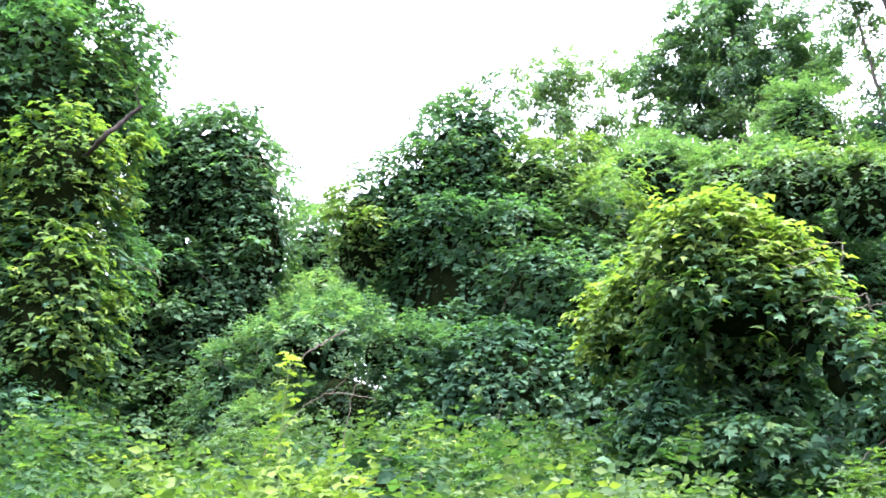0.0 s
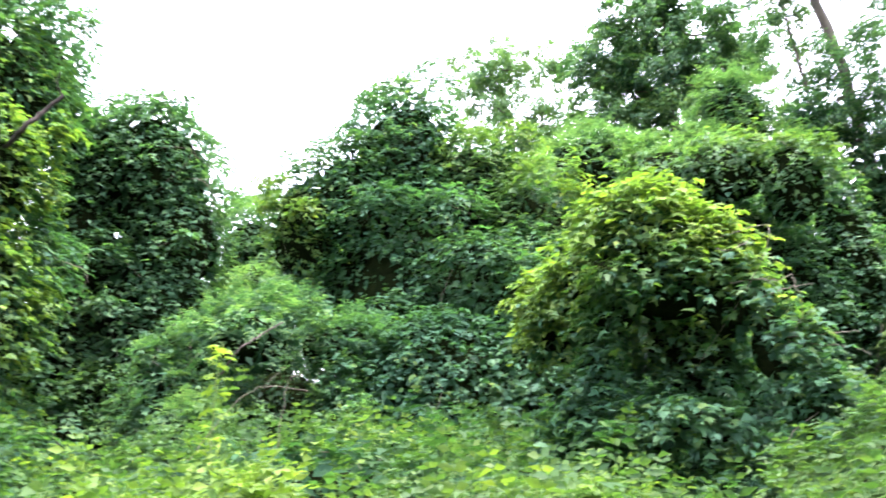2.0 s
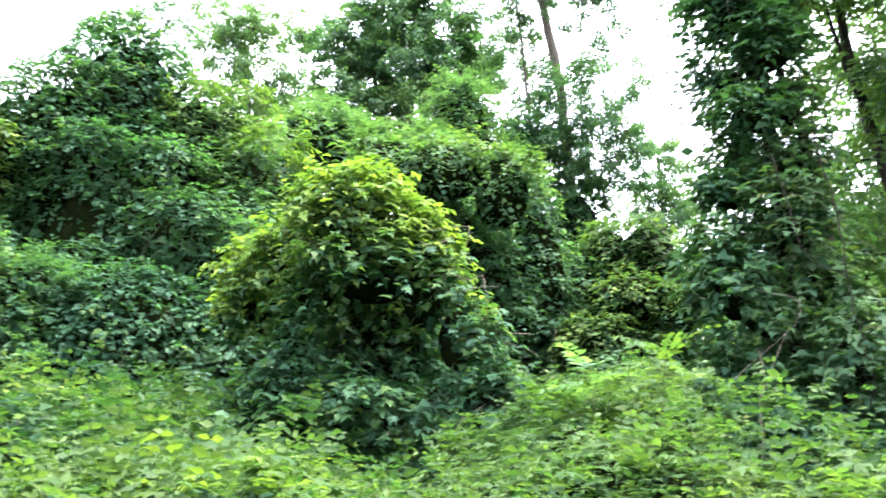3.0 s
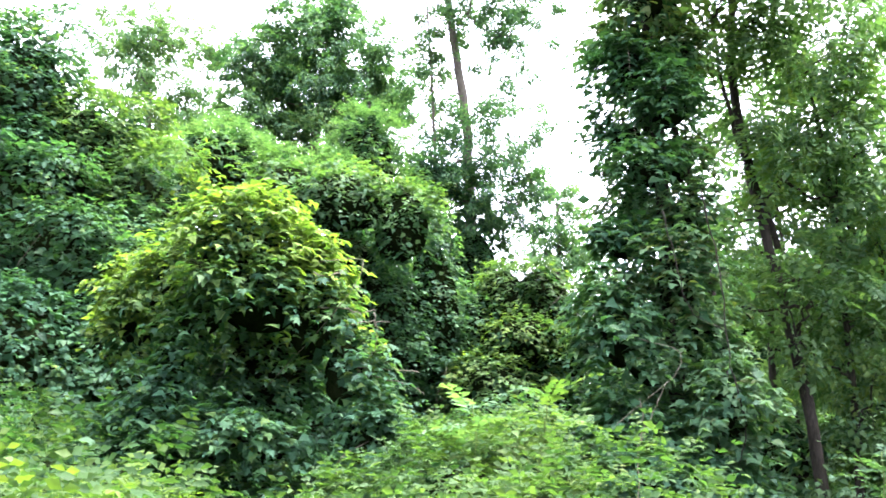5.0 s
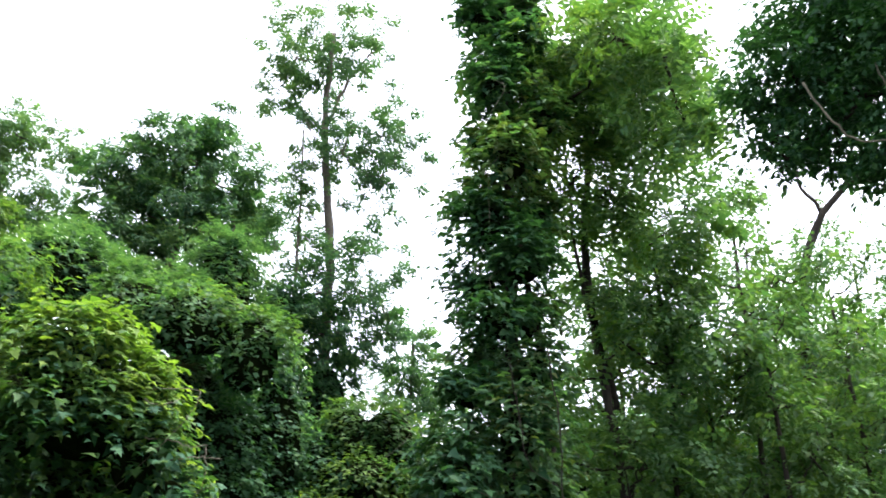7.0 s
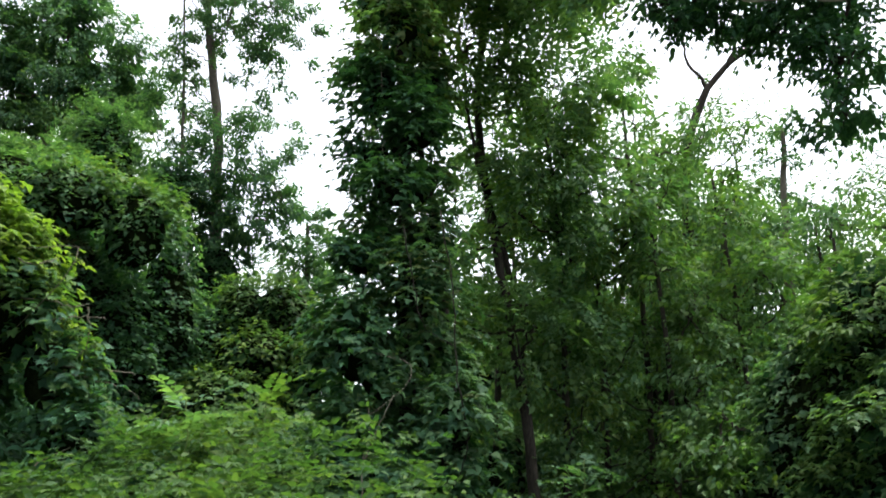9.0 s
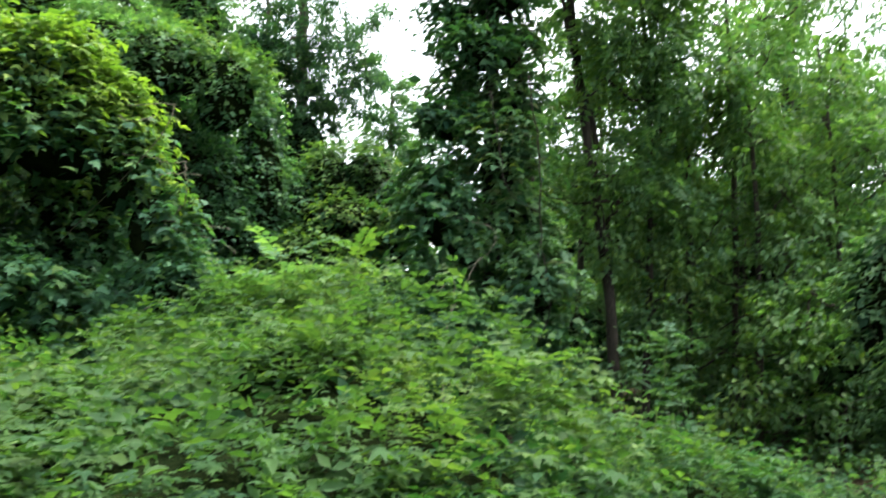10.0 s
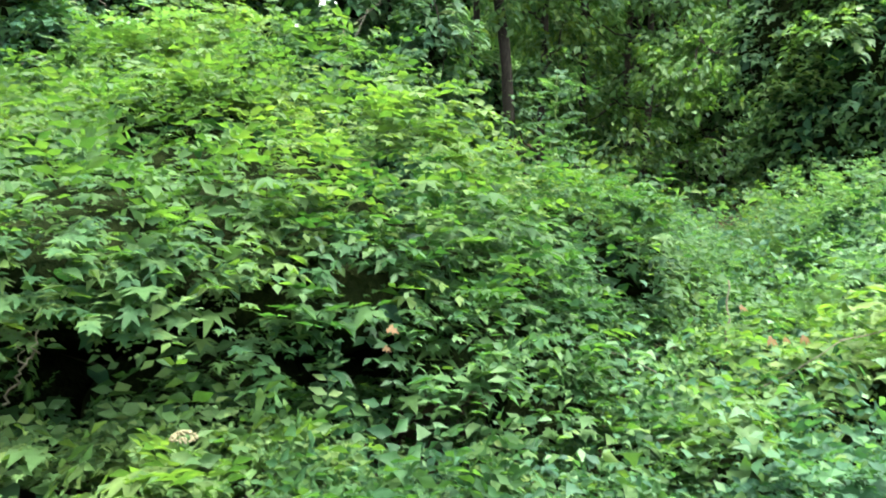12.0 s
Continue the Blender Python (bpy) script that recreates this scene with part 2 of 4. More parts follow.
def inside(p, lobes, slack=1.0):
    """How many of the lobes hold each point."""
    hit = np.zeros(len(p), bool)
    for c in lobes:
        hit |= np.sum(((p - np.array(c[:3])) / np.array(c[3:6])) ** 2, axis=1) < slack
    return hit


def shell_points(lobes, index, density, depth, rough, seed):
    """Points on one lobe's lumpy surface and some way below it, with the outward direction; those inside other lobes or the soil are left out."""
    c, r = np.array(lobes[index][:3]), np.array(lobes[index][3:6])
    area = 4 * math.pi * (((r[0] * r[1]) ** 1.6 + (r[0] * r[2]) ** 1.6 + (r[1] * r[2]) ** 1.6) / 3) ** (1 / 1.6)
    n = int(area * density)
    d = unit(rng.normal(size=(n, 3)))
    keep = rng.random(n) < np.linalg.norm(d / r, axis=1) * r.min()
    d = np.concatenate([d[keep], d[rng.random(n) < 0.3]])
    p = c + d * r
    out = unit(d / r)
    lump = 0.62 * lattice(p, 1.3, seed) + 0.38 * lattice(p, 3.1, seed + 3)
    p = p + out * (rough * lump)[:, None] - out * (rng.exponential(depth, len(p)) * 0.8)[:, None] + rng.normal(size=p.shape) * 0.03
    others = [l for i, l in enumerate(lobes) if i != index]
    ok = ~inside(p, others, 0.72) & (p[:, 2] > ground_z(p[:, 0], p[:, 1]) + 0.03)
    thin = lattice(p, 2.2, seed + 9) + 0.6 * lattice(p, 5.0, seed + 5)
    ok &= rng.random(len(p)) < np.clip(1.1 + 0.9 * thin, 0.55, 1)
    ok &= (out[:, 2] > -0.2) | (rng.random(len(p)) < 0.35)
    to_open = unit(np.array([1.0, 1.0, 3.0]) - p)
    ok &= rng.random(len(p)) < np.clip(0.6 + 1.6 * np.sum(out * to_open, axis=1), 0.12, 1)
    return p[ok], out[ok]


def leaf_turn(out, up_share=0.55, spread=0.3):
    """Normals and tips of leaves that hang outwards like shingles."""
    n = len(out)
    normal = unit(out * 0.55 + np.array([0, 0, up_share]) + rng.normal(size=(n, 3)) * spread)
    tip = out * 0.9 + np.array([0, 0, -0.45]) + rng.normal(size=(n, 3)) * 0.38
    return normal, tip


def shoots(p, out, count, reach, up_share):
    """Leaves set along short shoots that grow out of p and droop: places, outward directions, normals and tips."""
    n = len(p)
    up = np.array([0, 0, 1.0])
    axis = unit(out * 0.75 + rng.normal(size=(n, 3)) * 0.55 + up * 0.15)
    length = reach * rng.uniform(0.5, 1.5, n)
    sag = rng.uniform(0.1, 0.75, n)
    side = unit(np.cross(axis, up + rng.normal(size=(n, 3)) * 0.2))
    parts = []
    for i in range(count):
        s = (i + 0.6) / count
        q = p + axis * (length * s)[:, None] - up * (length * sag * s * s)[:, None]
        sign = 1 if i % 2 else -1
        normal = unit(up * up_share + out * 0.45 + rng.normal(size=(n, 3)) * 0.22)
        tip = axis * 0.6 + side * sign * 0.8 - up * 0.35 + rng.normal(size=(n, 3)) * 0.25
        parts.append((q + rng.normal(size=(n, 3)) * 0.015, out, normal, tip))
    return [np.concatenate(a) for a in zip(*parts)]


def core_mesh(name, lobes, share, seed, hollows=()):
    """Solid lumps under the leaves, coloured near black in place of the shade inside."""
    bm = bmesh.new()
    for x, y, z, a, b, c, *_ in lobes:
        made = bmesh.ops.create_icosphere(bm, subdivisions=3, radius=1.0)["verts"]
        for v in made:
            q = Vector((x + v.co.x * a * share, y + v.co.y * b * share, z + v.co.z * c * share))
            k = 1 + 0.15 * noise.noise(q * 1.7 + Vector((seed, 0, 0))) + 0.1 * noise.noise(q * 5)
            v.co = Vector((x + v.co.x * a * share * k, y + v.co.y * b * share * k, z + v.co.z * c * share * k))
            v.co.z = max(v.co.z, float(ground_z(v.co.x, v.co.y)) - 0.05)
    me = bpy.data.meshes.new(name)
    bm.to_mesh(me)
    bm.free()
    me.materials.append(SHADE_FILL)
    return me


PINNAE = 6


def frond_leaves(p, axis, up, length, pairs=PINNAE, leaflet=0.30):
    """Feathered leaves: pairs of leaflets along a stalk from p."""
    axis = unit(axis)
    side = unit(np.cross(axis, up))
    up = np.cross(side, axis)
    parts = []
    for i in range(pairs):
        s = 0.18 + 0.82 * i / (pairs - 1)
        base = p + axis * (length * s)[:, None] - up * (length * 0.18 * s * s)[:, None]
        for sign in (-1, 1):
            tip = side * sign + axis * 0.45 - up * 0.15
            parts.append((base, unit(up + rng.normal(size=p.shape) * 0.18), tip, length * leaflet * (1 - 0.35 * s) * rng.uniform(0.8, 1.2, len(p))))
    return [np.concatenate(a) for a in zip(*parts)]


def vine_mound(name, label, category, lobes, density=230, size=0.105, depth=0.10, rough=0.16, template=IVY, seed=1, core=0.66, mats=(DEEP, FRESH, YELLOW), hollows=(),
               stems=10, group="", trunk=None, mix=0.25, up_share=1.0, small=0.0, knobs=6, reach=2.3, uneven=False, singles=0, flat=0.40, hang=(0.5, 1.3), young=None):
    """A tree or shrub wholly overgrown with climbing vines. lobes: x, y, z, three radii, main material slot.
    young: heights between which the leaves change from the oldest to the youngest growth."""
    global rng
    rng = np.random.default_rng(seed * 7 + 1)
    density, size = density * 0.86, size * 1.02
    foot = lobes[0]
    ob = thing(name, foot[0], foot[1], label, category, group)
    main = lobes
    lobes = list(lobes)
    for x, y, z, a, b, c, *slot in main:
        for k in range(knobs):
            d = unit(rng.normal(size=3) + np.array([0, 0, 0.35]))
            r = min(a, b, c) * rng.uniform(0.26, 0.46)
            q = np.array([x, y, z]) + d * np.array([a, b, c]) * 0.92
            if not inside(q[None], [m for m in main if m[0] != x], 0.7)[0] and not (len(hollows) and inside(q[None], hollows, 2.0)[0]):
                lobes.append((*q, r * rng.uniform(0.9, 1.4), r * rng.uniform(0.9, 1.3), r * rng.uniform(0.7, 1.1), *slot))
    # filler core whose colour supplies the darkness between the leaves
    child("shade_core", core_mesh("shade_core", main, core, seed, hollows), ob, "solid core coloured near black for the shade under the leaves", "stuff")
    batches = []
    every = []
    # last slot: the shade-darkened leaf colour for the inner layers
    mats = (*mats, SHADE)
    for i, lobe in enumerate(lobes):
        p, out = shell_points(lobes, i, density * flat, depth, rough, seed)
        p = p - out * 0.08
        if hollows:
            deep = inside(p, hollows) & (rng.random(len(p)) < 0.93)
            p, out = p[~deep], out[~deep]
        normal, tip = leaf_turn(out, up_share * 0.85, 0.28)
        q, qo = shell_points(lobes, i, density * (1.25 - flat) / 7, depth * 0.5, rough, seed)
        if hollows:
            deep = inside(q, hollows)
            q, qo = q[~deep], qo[~deep]
        q, qo, qn, qt = shoots(q - qo * 0.1, qo, 7, size * reach, up_share)
        p, out, normal, tip = np.concatenate([p, q]), np.concatenate([out, qo]), np.concatenate([normal, qn]), np.concatenate([tip, qt])
        length = size * (0.4 + 1.35 * rng.random(len(p)) ** 2.6 if uneven else rng.uniform(0.5, 1.25, len(p)))
        slot = np.full(len(p), int(lobe[6]) if len(lobe) > 6 else 0)
        other = rng.random(len(p)) < mix * np.clip(0.5 + lattice(p, 0.9, seed + 21) * 1.4, 0, 1)
        slot[other] = np.minimum(slot[other] + 1, len(mats) - 2)
        if young:
            age = 2 * (p[:, 2] - young[0]) / (young[1] - young[0]) + lattice(p, 1.6, seed + 31) + rng.normal(size=len(p)) * 0.4
            slot = np.clip(np.round(age), 0, 2).astype(int)
        tiny = rng.random(len(p)) < small
        plain = rng.random(len(p)) < (0.35 if template is LOBED else 0.0)
        for s in range(len(mats) - 1):
            a = (slot == s) & ~tiny & ~plain
            batches.append((*place_leaves(template, p[a], normal[a], tip[a], length[a]), s))
            a = (slot == s) & ~tiny & plain
            batches.append((*place_leaves(LANCE, p[a], normal[a], tip[a], length[a] * 0.9), s))
            b = (slot == s) & tiny
            if b.any():
                fp, fn, ft, fl = frond_leaves(p[b], tip[b] * 0.5 + out[b] * 0.6, normal[b], length[b] * 2.1, 3, 0.42)
                batches.append((*place_leaves(OVATE, fp, fn, ft, fl), s))
        every.append((p, out))
    # inner leaves below the shell, their shade put into the leaf colour
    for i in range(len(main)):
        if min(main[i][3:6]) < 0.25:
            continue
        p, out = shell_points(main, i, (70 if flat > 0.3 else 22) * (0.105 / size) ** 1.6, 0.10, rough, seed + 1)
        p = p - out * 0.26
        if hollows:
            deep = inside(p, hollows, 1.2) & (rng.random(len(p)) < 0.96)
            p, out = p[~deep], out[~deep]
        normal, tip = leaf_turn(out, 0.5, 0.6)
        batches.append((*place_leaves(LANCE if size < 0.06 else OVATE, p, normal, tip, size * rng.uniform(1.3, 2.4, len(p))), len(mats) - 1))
    # leaves lining the hollows, in the same shade-darkened colour
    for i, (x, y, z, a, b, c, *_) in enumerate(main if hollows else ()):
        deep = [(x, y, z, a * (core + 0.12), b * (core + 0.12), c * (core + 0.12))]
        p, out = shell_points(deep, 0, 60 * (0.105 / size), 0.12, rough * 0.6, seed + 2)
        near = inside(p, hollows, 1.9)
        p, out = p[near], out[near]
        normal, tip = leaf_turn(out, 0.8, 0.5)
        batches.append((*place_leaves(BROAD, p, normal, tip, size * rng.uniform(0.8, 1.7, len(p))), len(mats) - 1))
    child("vine_leaves", mesh_of("vine_leaves", batches, mats), ob)
    p, out = np.concatenate([e[0] for e in every]), np.concatenate([e[1] for e in every])
    if singles:
        near = np.linalg.norm(p - np.array([0.3, 0.3, 1.5]), axis=1) - np.sum(out * unit(np.array([0.3, 0.3, 1.5]) - p), axis=1)
        pick = np.argsort(near + rng.random(len(p)) * 1.6)[:singles]
        normal, tip = leaf_turn(out[pick], up_share, 0.35)
        tip = unit(tip - normal * np.sum(tip * normal, axis=1, keepdims=True))
        shapes = []
        for m in (BRAMBLE_ONE if mats[0] is BRAMBLE else DEEP_ONE, FRESH_ONE, YELLOW_ONE)[: 3 if mats[2] is YELLOW else 2]:
            for droop in (0.7, 1.6):
                me = mesh_of("leaf", [(LOBED[0] * np.array([1, 1, droop]), LOBED[1], len(LOBED[0]), 0)], (m,))
                shapes.append(me)
        for j, i in enumerate(pick):
            side = np.cross(tip[j], normal[j])
            k = size * rng.uniform(0.6, 1.15)
            at = p[i] + out[i] * 0.03
            one = child("leaf", shapes[int(rng.integers(0, len(shapes)) * rng.random() ** 0.6)], ob)
            one.matrix_basis = Matrix([[side[c] * k, tip[j][c] * k, normal[j][c] * k, at[c]] for c in range(3)] + [[0, 0, 0, 1]])
    if stems:
        for i in rng.choice(len(p), stems, replace=False):
            a = Vector(p[i]) - Vector(out[i]) * 0.12
            o = Vector(out[i])
            reach = rng.uniform(*hang)
            w = min(1.0, reach * 1.2)
            line = [a, a + o * 0.25 * w + Vector((rng.normal() * 0.2 * w, rng.normal() * 0.2 * w, -0.3 * reach)), a + o * 0.2 * w + Vector((rng.normal() * 0.4 * w, rng.normal() * 0.4 * w, -reach))]
            child("hanging_stem", limb_mesh("hanging_stem", [(smooth_path(line, 5, 0.015 * w, int(i)), 0.0045 * w, 0.002 * w, 4)], STEM), ob, "thin dry vine stem")
    if trunk:
        child("trunk", limb_mesh("trunk", [(smooth_path(t, 6, 0.03, seed), r0, r1, 9) for t, r0, r1 in trunk], BARK_DARK), ob)
    return ob


def tree(name, label, trunk, r0, r1, clumps, leaves=60, size=0.09, seed=1, mats=(TREE, PALE), bark=BARK, group="", fronds=False, category="tree", stray=0.28, forks=(), hang=0.85, loose=1.3):
    """A tree with tapered trunk, limbs to its clumps, twigs and separate leaves. clumps: x, y, z, radius, material slot; leaves: per square metre of clump."""
    global rng
    rng = np.random.default_rng(seed * 7 + 3)
    ob = thing(name, trunk[0][0], trunk[0][1], label, category, group)
    path = smooth_path(trunk, 6, 0.02, seed)
    stem = child("trunk", limb_mesh("trunk", [(path, r0, r1, 10)], bark), ob)
    limbs, twigs, batches = [], [], []
    for line in forks:
        limbs.append((smooth_path(line, 6, 0.03, seed + 5), r1 * 0.9, 0.02, 7))
    grown = []
    for k, (x, y, z, r, *s) in enumerate(sorted(clumps, key=lambda c: min((Vector(c[:3]) - q).length for q in path))):
        s = s[0] if s else 0
        c = Vector((x, y, z))
        low = [q for q in path if q.z < z - 0.2 * (c - q).xy.length] or path[:1]
        q = min(low + grown, key=lambda w: (w - c).length + 0.3 * abs(w.z - z))
        grown.append(c)
        mid = q.lerp(c, 0.5) + Vector((0, 0, -0.12 * (c - q).length))
        limbs.append((smooth_path([q, mid, c], 5, 0.04, seed + k), min(r1 * 0.8, 0.012 + 0.03 * r), 0.010, 6))
        m = max(10, int(30 * r * r * loose))
        ends = np.array(c) + unit(rng.normal(size=(m, 3))) * (r * loose * rng.uniform(0.1, 1.0, m) ** 0.6)[:, None] * np.array([1, 1, hang])
        for e in ends[: max(4, m // 8)]:
            e = Vector(e)
            twigs.append((smooth_path([c, c.lerp(e, 0.5) + Vector((0, 0, 0.1 * r)), e], 3, 0.02, seed), 0.009, 0.003, 3))
        each = max(8, int(leaves * 4.4 * 12.6 * r * r / m))
        p = np.repeat(ends, each, axis=0) + rng.normal(size=(m * each, 3)) * stray * np.array([0.5, 0.5, 0.32]) * min(1.0, 0.5 + r * 0.4)
        out = unit(p - np.array(c) + rng.normal(size=p.shape) * 0.3)
        normal, tip = leaf_turn(out, 0.9, 0.42)
        length = size * rng.uniform(0.6, 1.3, len(p))
        if fronds:
            p, normal, tip, length = frond_leaves(p[::4], (out + np.array([0, 0, -0.35]))[::4], normal[::4], length[::4] * 3.4, 5, 0.34)
        slot = np.where(rng.random(len(p)) < 0.2, 1 - s, s)
        for t in range(2):
            a = slot == t
            batches.append((*place_leaves(OVATE, p[a], normal[a], tip[a], length[a]), t))
    for line in limbs:
        child("limb", limb_mesh("limb", [line], bark), stem)
    child("twig", limb_mesh("twig", twigs, bark), ob, kind="stuff")
    child("crown", mesh_of("crown", batches, mats), ob)
    return ob


# ---- ground ----
bm = bmesh.new()
N = 120
xs = [math.copysign(abs(u) ** 3 * 300 + abs(u) * 14, u) for u in np.linspace(-1, 1, N)]
grid = [[bm.verts.new((x + 4, y + 6, float(ground_z(x + 4, y + 6)) + 0.04 * noise.noise(Vector((x, y, 0)) * 2))) for x in xs] for y in xs]
for r0, r1 in zip(grid, grid[1:]):
    for i in range(N - 1):
        bm.faces.new((r0[i], r0[i + 1], r1[i + 1], r1[i])).smooth = True
me = bpy.data.meshes.new("ground")
bm.to_mesh(me)
bm.free()
me.materials.append(SOIL)
tagged(new("ground", me), "dark soil under leaf litter, rising to a bank", "ground", kind="structure")

# ---- vine-covered trees and shrubs of the clearing ----
vine_mound("vine_covered_tree", "tall tree wholly draped in green and yellowish vines", "tree", [
    (-4.9, 9.4, 2.0, 1.5, 1.2, 1.6, 0), (-4.7, 9.3, 4.2, 1.45, 1.2, 1.7, 0), (-4.7, 9.5, 6.4, 1.4, 1.2, 1.6, 0), (-4.85, 9.7, 8.6, 1.2, 1.1, 1.6, 0),
    (-3.95, 8.6, 3.6, 0.7, 0.6, 1.4, 1), (-3.95, 8.8, 5.2, 0.7, 0.7, 1.0, 1), (-4.2, 8.2, 2.0, 0.9, 0.7, 1.1, 0), (-6.2, 8.8, 4.5, 1.3, 1.2, 3.8, 0), (-4.15, 10.6, 7.0, 0.7, 0.8, 1.3, 0)],
    440, 0.08, up_share=0.95, mix=0.4, seed=2, stems=14, singles=300, trunk=[([(-4.7, 9.4, 0.8), (-4.7, 9.5, 5), (-4.8, 9.6, 9.5)], 0.22, 0.1)])
vine_mound("vine_covered_tree", "round-topped tree smothered in dark green vines", "tree", [
    (-3.05, 12.1, 4.0, 1.15, 1.2, 2.2, 0), (-2.95, 12.0, 6.1, 1.0, 1.1, 1.45, 0), (-3.75, 12.1, 6.4, 1.1, 1.1, 1.25, 0), (-2.6, 11.8, 5.2, 0.75, 0.8, 1.2, 0), (-3.2, 11.5, 2.2, 1.2, 1.0, 1.1, 1), (-3.95, 11.5, 3.4, 0.75, 0.6, 1.6, 0), (-3.95, 11.7, 5.2, 0.75, 0.7, 1.2, 0)],
    520, 0.084, up_share=0.95, template=BROAD, seed=5, stems=16, mats=(TREE, PALE, FRESH), mix=0.5, trunk=[([(-3.1, 12.1, 1), (-3.1, 12.1, 4), (-3.0, 12.1, 7)], 0.2, 0.08)])
vine_mound("vine_covered_shrub", "far shrub of light green feathery leaves", "shrub", [
    (-2.2, 17.0, 5.9, 1.2, 1.2, 1.7, 1), (-1.0, 17.3, 5.6, 1.3, 1.2, 1.5, 1), (-2.3, 15.2, 3.9, 1.4, 1.2, 1.6, 1)], 330, 0.10, template=BROAD, seed=8, stems=0, small=0.3, mats=(TREE, PALE, FRESH))
vine_mound("shrub", "low arching shrub of feathery leaves over a dark hollow", "shrub", [
    (-1.45, 10.3, 3.45, 0.95, 0.8, 0.6, 0), (-0.45, 10.6, 3.3, 0.8, 0.7, 0.55, 0), (-2.35, 10.5, 2.6, 0.75, 0.8, 1.1, 0), (-1.95, 9.6, 2.2, 0.5, 0.5, 0.6, 1), (-0.3, 10.1, 2.3, 0.55, 0.5, 0.7, 0), (-1.2, 11.0, 2.6, 1.0, 0.5, 1.0, 0)], 420, 0.078, template=BROAD, seed=11, stems=10, small=0.4, core=0.5, mats=(TREE, PALE, FRESH), mix=0.5, hollows=[(-1.15, 9.9, 2.55, 0.5, 0.7, 0.5)], knobs=3)
vine_mound("vine_covered_tree", "broad peaked tree smothered in vines, yellow-green on one side", "tree", [
    (0.90, 12.00, 4.07, 1.75, 1.23, 1.75, 0), (0.72, 12.60, 6.15, 1.18, 1.13, 1.75, 0), (1.67, 12.40, 5.53, 1.13, 1.13, 1.44, 1), (2.34, 11.90, 4.79, 0.98, 1.03, 1.18, 1), (-0.13, 12.40, 5.63, 0.98, 1.03, 1.33, 0),
    (-0.83, 12.40, 5.33, 0.77, 0.83, 1.13, 1), (-0.43, 12.50, 3.97, 0.83, 0.83, 1.23, 0), (2.14, 11.20, 3.50, 1.39, 1.03, 1.44, 0), (0.95, 10.50, 2.50, 1.54, 1.03, 1.18, 0), (2.14, 10.30, 2.30, 1.24, 0.93, 1.24, 0), (0.18, 11.20, 3.10, 0.93, 0.82, 1.13, 0)],
    560, 0.084, up_share=1.0, template=BROAD, seed=14, stems=18, singles=300, hollows=[(-0.1, 11.2, 4.2, 0.55, 0.5, 0.55)], trunk=[([(0.9, 12.2, 1), (0.8, 12.3, 4), (0.7, 12.5, 7)], 0.22, 0.08)])
vine_mound("vine_covered_shrub", "dome-shaped shrub of yellow-green vines with a dark hollow below", "shrub", [
    (2.38, 6.50, 1.80, 0.84, 0.60, 0.35, 0), (2.24, 6.60, 3.36, 0.60, 0.60, 0.52, 2), (1.97, 7.24, 3.15, 0.48, 0.50, 0.45, 1), (1.79, 8.04, 2.95, 0.50, 0.50, 0.60, 0), (2.42, 6.52, 2.95, 0.72, 0.64, 0.55, 0), (2.00, 6.76, 2.85, 0.36, 0.42, 0.48, 1),
    (2.62, 6.46, 3.14, 0.48, 0.50, 0.46, 1), (2.81, 6.34, 2.75, 0.38, 0.48, 0.62, 0), (3.04, 6.22, 2.33, 0.34, 0.42, 0.52, 0), (3.16, 6.02, 1.85, 0.32, 0.40, 0.38, 1), (1.83, 6.88, 2.35, 0.27, 0.42, 0.60, 0), (1.68, 6.83, 1.85, 0.42, 0.45, 0.45, 0), (2.84, 7.45, 2.50, 0.80, 0.45, 1.10, 0), (2.5, 6.9, 1.3, 1.1, 0.8, 0.6, 0)],
    1000, 0.078, up_share=0.95, seed=17, stems=4, singles=300, core=0.5, mats=(DEEP, FRESH, YELLOW), young=(2.1, 3.5), knobs=1, rough=0.10, hollows=[(2.3, 6.05, 2.42, 0.42, 0.9, 0.36), (2.62, 6.0, 2.2, 0.30, 0.8, 0.34)])
vine_mound("vine_covered_shrub", "pale green feathery shrubs arching behind the dome", "shrub", [
    (4.75, 16.6, 7.4, 1.2, 1.0, 1.2, 1), (5.9, 16.6, 7.0, 1.3, 1.0, 1.3, 1), (3.8, 16.8, 6.8, 1.0, 1.0, 1.1, 1), (4.8, 16.6, 4.6, 2.0, 1.1, 2.2, 0)], 260, 0.11, template=BROAD, seed=20, stems=0, small=0.3, mats=(TREE, PALE, PALE))
vine_mound("vine_covered_shrub", "dark green shrub draped in vines with arching lighter top", "shrub", [
    (5.66, 11.80, 2.65, 1.15, 1.00, 1.07, 0), (4.45, 11.65, 5.57, 0.75, 0.70, 0.55, 1), (5.10, 11.05, 5.33, 1.00, 0.80, 0.65, 1), (5.90, 10.74, 5.03, 0.62, 0.70, 0.78, 1), (5.45, 12.0, 4.48, 1.10, 0.90, 1.02, 0), (6.15, 11.7, 3.67, 0.80, 0.80, 1.26, 0),
    (5.20, 12.10, 3.33, 0.94, 0.70, 1.37, 0), (6.97, 11.6, 3.99, 0.60, 0.60, 1.79, 0), (6.55, 12.4, 2.9, 1.0, 0.7, 2.0, 0), (4.9, 10.8, 2.0, 1.0, 0.8, 1.2, 0)],
    500, 0.088, up_share=1.0, template=BROAD, seed=23, stems=12, mats=(DEEP, PALE, FRESH), young=(4.4, 6.2), knobs=4)
